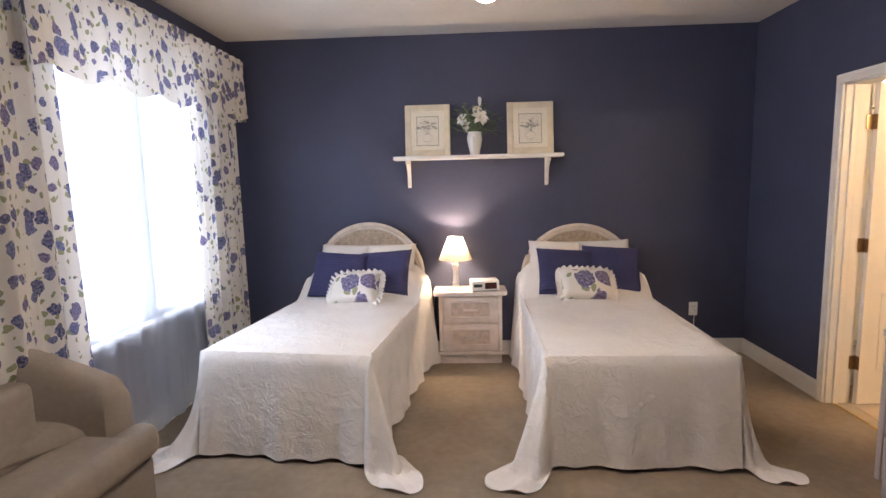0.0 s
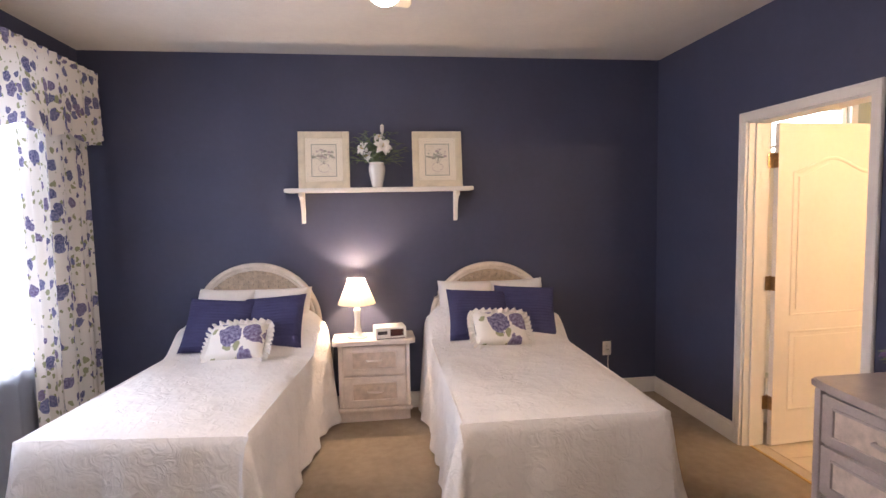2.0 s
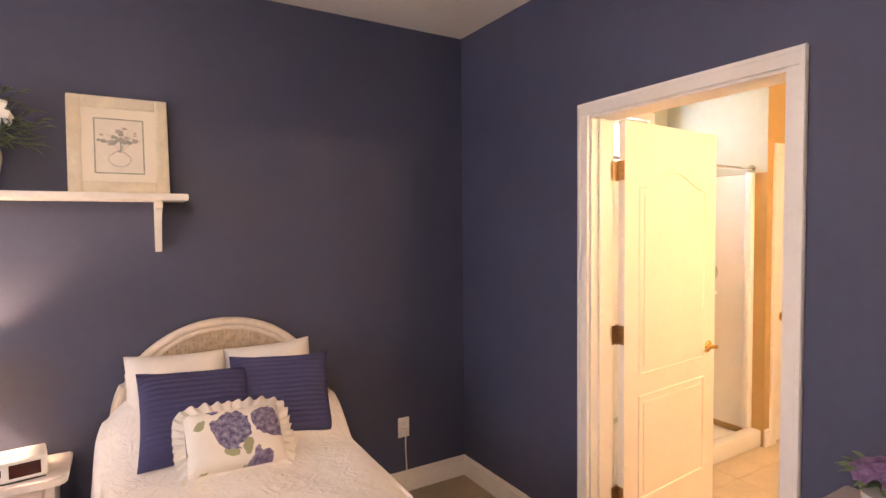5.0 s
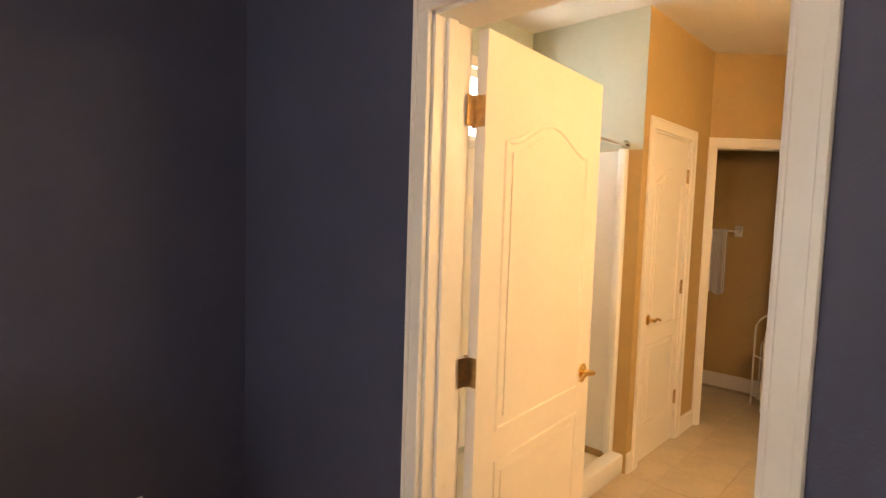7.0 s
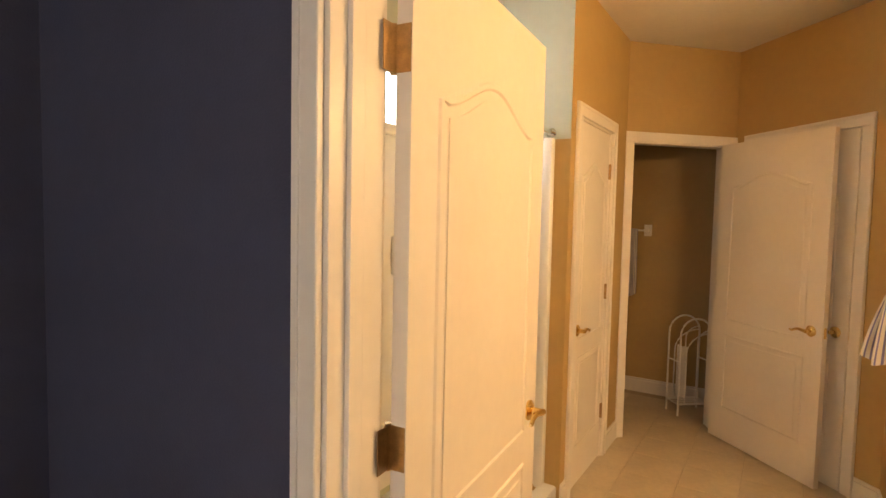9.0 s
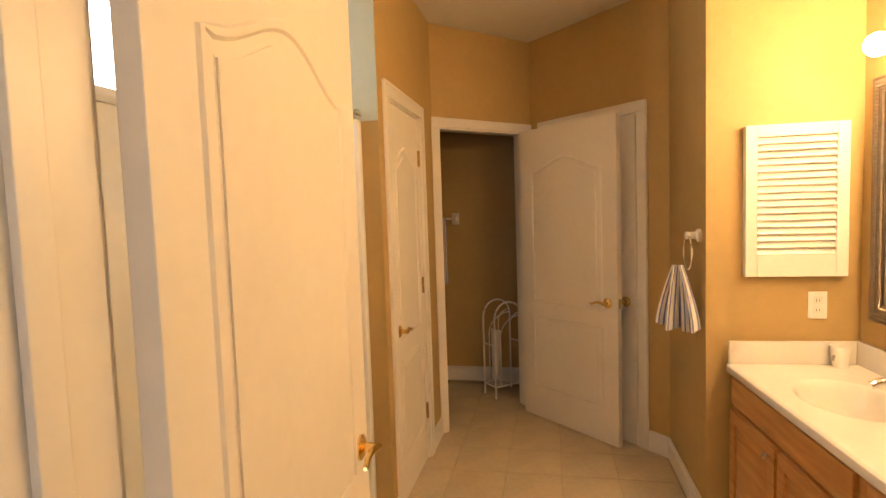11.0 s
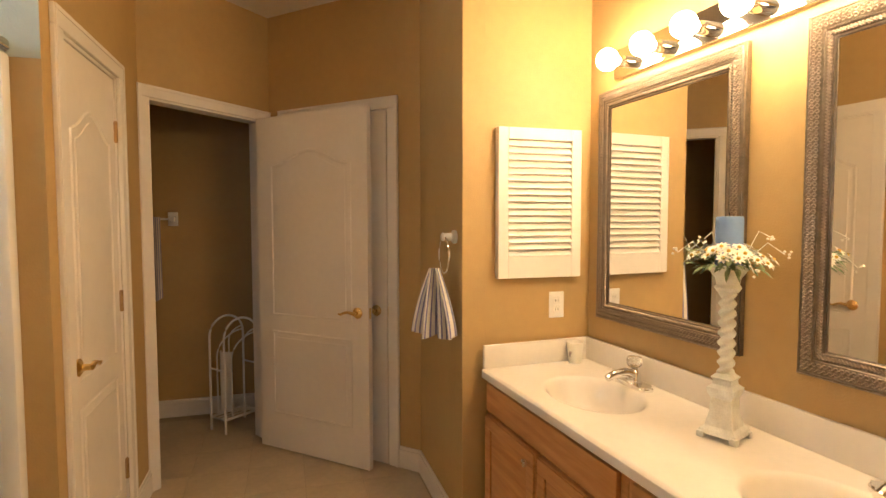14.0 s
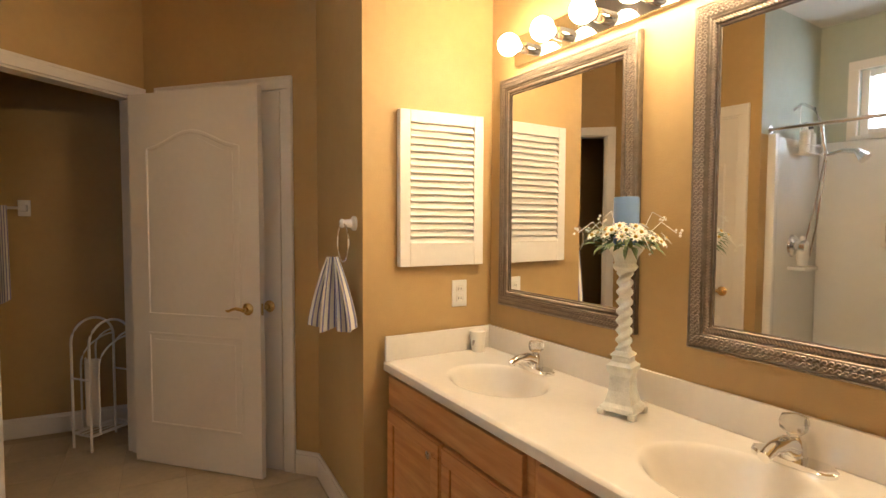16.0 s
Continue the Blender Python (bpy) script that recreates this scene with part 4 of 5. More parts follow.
def lily_vase(m):
    rnd = random.Random(5)
    t = thing("flower_vase", m, "white fluted vase of silk white lilies and fern", "vase of flowers")
    prof = [(0.0, 0), (0.036, 0), (0.038, 0.006), (0.043, 0.03), (0.055, 0.085), (0.062, 0.13), (0.060, 0.155), (0.053, 0.172), (0.058, 0.185), (0.052, 0.184), (0.048, 0.17), (0.0, 0.165)]
    part("vase", lathe(prof, 28), CERAM, t)
    gr, st = bmesh.new(), bmesh.new()
    for i in range(330):
        a, e = rnd.uniform(0, 2 * math.pi), rnd.uniform(-0.15, 1.35)
        r = rnd.uniform(0.06, 0.225)
        c = Vector((0.88 * r * math.cos(a) * math.cos(e), 0.42 * r * math.sin(a) * math.cos(e) - 0.015, 0.20 + r * math.sin(e)))
        tip = c + Vector((math.cos(a), 0.4 * math.sin(a), rnd.uniform(-0.6, 0.8))) * rnd.uniform(0.025, 0.06)
        leaf_blade(gr, c, tip, rnd.uniform(0.005, 0.013), 0.25)
        if i % 4 == 0:
            tube([(0, 0, 0.16), c * 0.6 + Vector((0, 0, 0.08)), c], 0.0014, 4, st)
    part("foliage", gr, GREEN, t, smooth=False)
    part("stalk_bunch", st, GREEN, t)
    for x, y, z, ax, r in ((0.045, -0.085, 0.29, (0.2, -1, 0.35), 0.068), (-0.095, -0.05, 0.28, (-0.7, -0.8, 0.3), 0.055), (-0.06, -0.03, 0.235, (-0.8, -0.7, -0.2), 0.05), (0.02, -0.02, 0.36, (0.1, -0.6, 0.8), 0.045)):
        b = bmesh.new()
        petal_flower(b, (x, y, z), ax, r, 6)
        fl = part("lily", b, PETALW, t, smooth=False)
        hb = bmesh.new()
        for k in range(4):
            tube([Vector((x, y, z)), Vector((x, y, z)) + Vector(ax).normalized() * r * 0.6 + Vector((0.008 * math.cos(k * 1.6), 0, 0.008 * math.sin(k * 1.6)))], 0.0013, 4, hb)
        part("stamen_tuft", hb, YELLOWC, fl)
    for x, y, z, h in ((0.045, -0.01, 0.385, 0.075), (-0.005, -0.03, 0.32, 0.06), (0.09, -0.03, 0.25, 0.05)):
        b = lathe([(0.002, 0), (0.012, h * 0.25), (0.015, h * 0.6), (0.013, h * 0.9), (0.004, h)], 10, m=pose(x, y, z, 8, rnd.uniform(-15, 15), 0))
        part("lily_bud", b, PETALW, t)


lily_vase(pose(1.145, BY1 - 0.10, SZ))

# ---- armchair, dresser, ceiling fan ----


def soft(x0, y0, z0, x1, y1, z1, r, n=3):
    return box(x0, y0, z0, x1, y1, z1, r, seg=5)


def armchair(m):
    """x faces the front."""
    t = thing("armchair", m, "grey-beige upholstered armchair with a loose pillow", "armchair")
    part("base", soft(-0.06, -0.43, 0.05, 0.31, 0.43, 0.29, 0.03), CHAIRF, t)
    part("seat_cushion", join(soft(0.04, -0.27, 0.30, 0.36, 0.27, 0.46, 0.06), soft(0.225, -0.425, 0.30, 0.37, 0.425, 0.455, 0.07)), CHAIRF, t)
    for s in (-1, 1):
        def f(u, v, s=s):
            x = -0.06 + 0.28 * u
            a = 2 * math.pi * v
            top = 0.85 - 0.20 * u ** 0.9 - 0.05 * max(0, u - 0.85) / 0.15
            hw = 0.085 * (1 if 0.02 < u < 0.98 else 0.7)
            ca, sa = math.cos(a), math.sin(a)
            k = 1 / (abs(ca) ** 4 + abs(sa) ** 4) ** 0.25
            return Vector((x, s * (0.36 - 0.15 * (1 - u) ** 1.5) + hw * ca * k, 0.28 + (top - 0.28) * (0.5 + 0.5 * sa * k)))
        b = sheet(24, 28, f)
        bmesh.ops.remove_doubles(b, verts=b.verts, dist=1e-5)
        bmesh.ops.holes_fill(b, edges=[e for e in b.edges if e.is_boundary])
        bmesh.ops.recalc_face_normals(b, faces=b.faces)
        part("arm", b, CHAIRF, t)
    part("backrest", soft(-0.065, -0.42, 0.30, 0.06, 0.12, 0.76, 0.055), CHAIRF, t)
    for x in (-0.02, 0.26):
        for y in (-0.38, 0.38):
            part("leg", lathe([(0.018, 0), (0.026, 0.06)], 10, m=pose(x, y, 0)), GREYWOOD, t)


CH = pose(-0.745, 1.965, 0, 0, 0, -4)
armchair(CH)
single("pillow", pillow_shape(0.42, 0.40, 0.13), CHAIRF, CH @ pose(0.10, 0.06, 0.47, -78, 6, 78), "flat grey-beige pillow lying on the armchair seat", "pillow")


def dresser(m):
    """x runs along the wall, y from its front (0) back to the wall."""
    t = thing("dresser", m, "grey limed wood dresser with bowed drawer fronts", "dresser")
    w, d, h = 1.35, 0.455, 0.80
    def out(o):
        pts = [(w + o, d)] + [(w + o - (w + 2 * o) * 0, d)]
        front = [(x, 0.06 - 0.06 * math.sin(math.pi * min(1, max(0, (x) / w))) ** 0.6) for x in [w * i / 24 for i in range(25)]]
        front = [(x + (o if x > w * 0.5 else -o) * abs(2 * x / w - 1), y - o) for x, y in front]
        return [(w + o, d), (-o, d)] + front
    part("body", prism(out(-0.012), 0.09, h - 0.035, 0), GREYWOOD, t, smooth=False)
    part("plinth", prism(out(-0.005), 0, 0.09, 0.004), GREYWOOD, t, smooth=False)
    part("top", prism(out(0.022), h - 0.035, h, 0.008), GREYWOOD, t, smooth=False)
    for x in (0.012, w - 0.045):
        part("corner_post", box(x, 0.02, 0.09, x + 0.034, 0.05, h - 0.035, 0.01), GREYWOOD, t)
    for r in range(3):
        for c in range(2):
            x0, x1 = 0.06 + c * 0.62, 0.06 + c * 0.62 + 0.60
            z0 = 0.11 + r * 0.218
            y = 0.062 - 0.06 * math.sin(math.pi * (x0 + x1) / 2 / w) ** 0.6
            drawer_front(t, x0, x1, z0, z0 + 0.205, y - 0.005 + 0.008, (GREYWOOD, LIMED_IN))
    return t


dresser(Matrix.Translation((2.925, 2.52, 0)) @ pose(0, 0, 0, 0, 0, -90))


def purple_arrangement(m):
    rnd = random.Random(9)
    t = thing("flower_arrangement", m, "low bowl of dusky purple silk flowers on the dresser", "vase of flowers")
    part("bowl", lathe([(0, 0), (0.04, 0), (0.055, 0.03), (0.06, 0.06), (0.053, 0.06), (0.0, 0.05)], 20), CERAM, t)
    g = bmesh.new()
    for i in range(50):
        a, r = rnd.uniform(0, 6.28), rnd.uniform(0.04, 0.12)
        c = Vector((0.5 * r * math.cos(a), 0.5 * r * math.sin(a), 0.07 + rnd.uniform(0, 0.04)))
        leaf_blade(g, c, c + Vector((math.cos(a), math.sin(a), rnd.uniform(-0.2, 0.7))) * 0.06, 0.010)
    part("foliage", g, GREEN, t, smooth=False)
    for i in range(14):
        a, r = i * 2.4, 0.02 + 0.005 * i
        b = bmesh.new()
        ax = (math.cos(a) * r * 9, math.sin(a) * r * 9, 1)
        c = (r * math.cos(a), r * math.sin(a), 0.145 - r * 0.5)
        petal_flower(b, c, ax, 0.034, 7, 0.1, 0.5)
        petal_flower(b, c, ax, 0.020, 5, 0.0, 0.5)
        part("bloom", b, PETALP, t, smooth=False)


purple_arrangement(pose(3.27, 2.40, 0.80))


def ceiling_fan(m):
    t = thing("ceiling_fan", m, "cream ceiling fan with lit white globes", "ceiling fan")
    part("downrod", lathe([(0.07, 0.105), (0.065, 0.08), (0.015, 0.06), (0.014, -0.05), (0.014, -0.15), (0.03, -0.16)], 20), WHITE, t)
    part("motor", lathe([(0.03, -0.15), (0.10, -0.17), (0.115, -0.22), (0.10, -0.26), (0.06, -0.28), (0.05, -0.33), (0.0, -0.34)], 24), WHITE, t)
    for k in range(5):
        a = 84 + 72 * k
        b = prism([(0.16, -0.045), (0.58, -0.068), (0.63, -0.05), (0.64, 0), (0.63, 0.05), (0.58, 0.068), (0.16, 0.045)], -0.005, 0.005, 0.002, m=pose(0, 0, -0.235, 0, 0, a) @ pose(0, 0, 0, 11))
        bl = part("blade", b, BLADE, t)
        part("blade_iron", tube([pose(0, 0, 0, 0, 0, a) @ Vector(p) for p in ((0.09, 0, -0.24), (0.14, 0, -0.25), (0.20, 0, -0.245))], 0.011, 6), WHITE, bl)
    for k in range(3):
        a = radians(90 + 120 * k)
        c = Vector((0.10 * math.cos(a), 0.10 * math.sin(a), -0.385))
        arm = part("lamp_arm", tube([(0, 0, -0.32), (0.06 * math.cos(a), 0.06 * math.sin(a), -0.32), (c.x, c.y, -0.338)], 0.009, 8), WHITE, t)
        part("globe", ball(c.x, c.y, c.z, 0.055, sub=3, sq=(1, 1, 0.9)), FANM, arm, "lit white glass globe")


ceiling_fan(pose(1.16, 2.13, BH - 0.0998) @ Matrix.Scale(0.95, 4))

# ---- bathroom: vanity wall ----


def at(x, y, z=0.0, rz=0.0):
    """A pose on the vanity wall's own axes, in plan metres."""
    return VAN @ pose(x - 5.56, y - 1.81, z, 0, 0, rz)


CZ, CF = 0.79, 2.338
VX0 = 3.72


def bowl_z(x, y, cx, cy, a=0.215, b=0.165, depth=0.12):
    q = ((x - cx) / a) ** 2 + ((y - cy) / b) ** 2
    if q >= 1.0:
        return 0.0
    k = min(1.0, (1 - q) * 1.35)
    return -depth * k * k * (3 - 2 * k)


def countertop():
    t = thing("countertop", VAN, "cream cultured marble countertop with two moulded basins", "countertop")
    x0, x1, y0, y1 = VX0 - 5.56, -0.002, 0.002, CF - 1.81
    s1, s2 = (5.13 - 5.56, 0.275), (4.27 - 5.56, 0.275)
    nx, ny = 230, 66
    def f(u, v):
        x, y = x0 + (x1 - x0) * u, y0 + (y1 - y0) * v
        z = CZ + bowl_z(x, y, *s1) + bowl_z(x, y, *s2)
        e = y1 - y
        if e < 0.012:
            z -= 0.008 * (1 - e / 0.012) ** 2
        return Vector((x, y, z))
    b = sheet(nx, ny, f)
    part("basin_top", b, MARBLE, t)
    part("front_lip", box(x0, y1 - 0.012, CZ - 0.038, x1, y1, CZ - 0.008, 0.004), MARBLE, t)
    part("backsplash", box(x0, 0.002, CZ, x1, 0.02, CZ + 0.10, 0.005), MARBLE, t)
    part("side_splash", box(-0.02, 0.021, CZ, -0.002, y1 - 0.005, CZ + 0.10, 0.005), MARBLE, t)
    for sx, sy in (s1, s2):
        part("drain", lathe([(0.0, 0), (0.022, 0), (0.020, 0.004), (0.0, 0.003)], 18, m=pose(sx, sy, CZ - 0.119)), CHROME, t, "chrome drain ring")


countertop()


def cabinet(x0, x1, fronts):
    """One oak base unit; fronts: (x0, x1, z0, z1, has_knob)."""
    t = thing("vanity_cabinet", VAN @ Matrix.Translation((x0 - 5.56, 0, 0)), "honey oak vanity base unit with panel doors", "cabinet", "vanity cabinets")
    w, d = x1 - x0, CF - 1.81 - 0.03
    part("body", box(0.001, 0.005, 0.09, w - 0.001, d - 0.02, CZ - 0.14, 0.0), OAK, t, smooth=False)
    fr = bmesh.new()
    box(0.001, d - 0.02, 0.09, w - 0.001, d, CZ - 0.04, 0.001, fr)
    part("face_frame", fr, OAK, t, smooth=False)
    part("toe_kick", box(0.001, 0.01, 0, w - 0.001, d - 0.07, 0.09), OAK, t, smooth=False)
    for a, c, z0, z1, knob in fronts:
        dr = part("door" if z1 - z0 > 0.25 else "drawer_front", box(a, d, z0, c, d + 0.018, z1, 0.005), OAK, t)
        if z1 - z0 > 0.25:
            m = 0.055
            rim = bmesh.new()
            for q in ((a + 0.004, z0 + 0.004, c - 0.004, z0 + m), (a + 0.004, z1 - m, c - 0.004, z1 - 0.004), (a + 0.004, z0 + m, a + m, z1 - m), (c - m, z0 + m, c - 0.004, z1 - m)):
                box(q[0], d + 0.018, q[1], q[2], d + 0.026, q[3], 0.003, rim)
            part("rail_and_stile", rim, OAK, dr, smooth=False)
        if knob:
            part("knob", lathe([(0.006, 0), (0.006, 0.012), (0.015, 0.018), (0.014, 0.026), (0.0, 0.029)], 16, m=pose(knob, d + (0.026 if z1 - z0 > 0.25 else 0.018), z1 - 0.04, -90)), CHROME, dr, "round satin nickel knob")


cabinet(4.66, 5.558, [(0.03, 0.875, 0.62, 0.735, 0), (0.03, 0.445, 0.11, 0.605, 0.07), (0.46, 0.875, 0.11, 0.605, 0.49)])
cabinet(3.74, 4.66, [(0.02, 0.89, 0.62, 0.735, 0), (0.02, 0.45, 0.11, 0.605, 0.06), (0.465, 0.89, 0.11, 0.605, 0.50)])


def faucet(m, label):
    """y points to the user."""
    t = thing("faucet", m, label, "faucet", "basin faucets")
    part("deck_plate", prism(rounded_rect(-0.085, -0.028, 0.085, 0.028, 0.026), 0, 0.014, 0.006), CHROME, t)
    part("spout", tube([(0, -0.005, 0.012), (0, 0.0, 0.035), (0, 0.04, 0.052), (0, 0.085, 0.05), (0, 0.115, 0.038)], [0.026, 0.024, 0.018, 0.014, 0.013], 14), CHROME, t)
    part("valve_body", lathe([(0.026, 0.01), (0.024, 0.045), (0.018, 0.055), (0.012, 0.062)], 18), CHROME, t)
    part("knob", lathe([(0.010, 0.06), (0.016, 0.066), (0.027, 0.078), (0.029, 0.092), (0.025, 0.104), (0.0, 0.107)], 10), ACRYLIC, t, "clear acrylic knob handle", smooth=False)


faucet(at(5.148, 1.893, CZ) @ Matrix.Scale(1.05, 4), "chrome single-knob faucet behind the basin")
faucet(at(4.245, 1.885, CZ) @ Matrix.Scale(1.08, 4), "chrome single-knob faucet behind the basin")


def paper_cup(m):
    t = thing("paper_cup", m, "white paper cup with a small flower print", "cup")
    part("cup", lathe([(0.026, 0), (0.036, 0.088), (0.038, 0.09), (0.036, 0.092), (0.034, 0.088), (0.025, 0.005), (0.0, 0.004)], 28), CUPM, t)
    b = bmesh.new()
    for k in range(6):
        a = 0.5 + 0.06 * k
        r = 0.0325
        tube([(r * math.cos(a), r * math.sin(a), 0.03 + 0.006 * (k % 3)), ((r + 0.002) * math.cos(a + 0.08), (r + 0.002) * math.sin(a + 0.08), 0.05 + 0.005 * (k % 2))], 0.0016, 5, b)
    part("printed_sprig", b, INKP, t)


paper_cup(at(5.505, 1.915, CZ, 70))


def mirror(x0, x1, z0, z1, label):
    t = thing("wall_mirror", at(x0, 1.81), label, "mirror", "vanity mirrors")
    w, fw = x1 - x0, 0.075
    h = z1 - z0
    f, bd, cv = bmesh.new(), bmesh.new(), bmesh.new()
    prof = [(0.0, 0.004), (0.0, 0.020), (0.012, 0.028), (0.03, 0.026), (0.045, 0.024), (0.055, 0.018), (0.075, 0.013), (0.075, 0.004)]
    rings = []
    for cx, cz, dx, dz in ((0, z0, 1, 1), (w, z0, -1, 1), (w, z1, -1, -1), (0, z1, 1, -1)):
        rings.append([f.verts.new((cx + dx * o, y, cz + dz * o)) for o, y in prof])
    for i in range(4):
        a, c = rings[i], rings[(i + 1) % 4]
        for k in range(len(prof) - 1):
            f.faces.new((a[k], a[k + 1], c[k + 1], c[k]))
    bmesh.ops.recalc_face_normals(f, faces=f.faces)
    part("frame", f, PEWTER, t, smooth=False)
    def run(off, step, fn):
        n1, n2 = int((w - 2 * off) / step), int((h - 2 * off) / step)
        for i in range(n1 + 1):
            x = off + (w - 2 * off) * i / n1
            fn(x, z0 + off, 0), fn(x, z1 - off, 0)
        for i in range(1, n2):
            z = z0 + off + (h - 2 * off) * i / n2
            fn(off, z, 1), fn(w - off, z, 1)
    def bead(x, z, v):
        tube([(x - 0.004, 0.020, z - 0.004), (x + 0.004, 0.020, z + 0.004)], 0.0036, 5, bd)
    run(0.058, 0.0088, bead)
    part("rope_bead", bd, SILVER, t, "twisted rope bead moulding")
    def scroll(x, z, v):
        s = 0.0078
        pts = [(x + s * math.cos(k) * (1 - k / 9), 0.027, z + s * math.sin(k) * (1 - k / 9)) for k in (0, 1, 2, 3, 4, 5, 6)]
        tube(pts, 0.0021, 4, cv)
    run(0.020, 0.0145, scroll)
    run(0.035, 0.0145, scroll)
    for off, rr in ((0.005, 0.006), (0.046, 0.0035), (0.069, 0.0035)):
        tube([(off, 0.021 if off < 0.05 else 0.015, z0 + off), (w - off, 0.021 if off < 0.05 else 0.015, z0 + off), (w - off, 0.021 if off < 0.05 else 0.015, z1 - off), (off, 0.021 if off < 0.05 else 0.015, z1 - off)], rr, 6, cv, True)
    part("scroll_carving", cv, SILVER, t, "small repeated leaf scrolls")
    part("mirror_glass", box(0.07, 0.008, z0 + 0.07, w - 0.07, 0.012, z1 - 0.07), MIRROR, t, "silvered mirror glass", smooth=False)


MZ0, MZ1 = 0.993, 1.949
mirror(4.748, 5.473, MZ0, MZ1, "rectangular mirror in an ornate antique silver frame")
mirror(3.838, 4.563, MZ0, MZ1, "rectangular mirror in an ornate antique silver frame")


def vanity_light(x_first, n, step):
    w = step * n
    t = thing("vanity_light", at(x_first + step / 2 - w, 1.81), "chrome strip light with round lit globe bulbs", "wall light")
    part("back_plate", box(0.0, 0, 1.985, w, 0.022, 2.10, 0.004), CHROME, t, smooth=False)
    for k in range(n):
        x = w - step / 2 - step * k
        s = part("socket", lathe([(0.024, 0), (0.024, 0.03), (0.020, 0.05), (0.018, 0.055)], 16, m=pose(x, 0.022, 2.03, -90)), CHROME, t)
        part("bulb", ball(x, 0.125, 2.03, 0.042, sub=3), BULBM, s, "lit frosted globe bulb")


vanity_light(5.28, 8, 0.193)


def louvred_box():
    t = thing("louvred_cabinet", pose(5.56, 1.875, 1.166, 0, 0, 90), "white louvred shutter-front wall cabinet", "cabinet")
    w, h = 0.389, 0.637
    part("box", box(0, 0, 0, w, 0.018, h, 0.002), TRIM, t, smooth=False)
    fr = bmesh.new()
    for a in ((0, 0, 0.045, h), (w - 0.045, 0, w, h), (0.045, 0, w - 0.045, 0.095), (0.045, h - 0.05, w - 0.045, h)):
        box(a[0], 0.0185, a[1], a[2], 0.037, a[3], 0.003, fr)
    part("door_frame", fr, TRIM, t, smooth=False)
    n = 17
    sm = mesh("slat", box(0.046, -0.021, -0.003, w - 0.046, 0.021, 0.003, 0.002), TRIM, False)
    for k in range(n):
        o = new("slat", sm)
        o.parent = t
        o.matrix_local = pose(0, 0.025, 0.110 + (h - 0.172) * k / (n - 1), -54)


louvred_box()
outlet(pose(5.56, 1.973, 1.04, 0, 0, 90), "white wall outlet above the countertop")
outlet(pose(6.2, PD[1], 0.98), "white light switch plate on the short wall", holes=False)


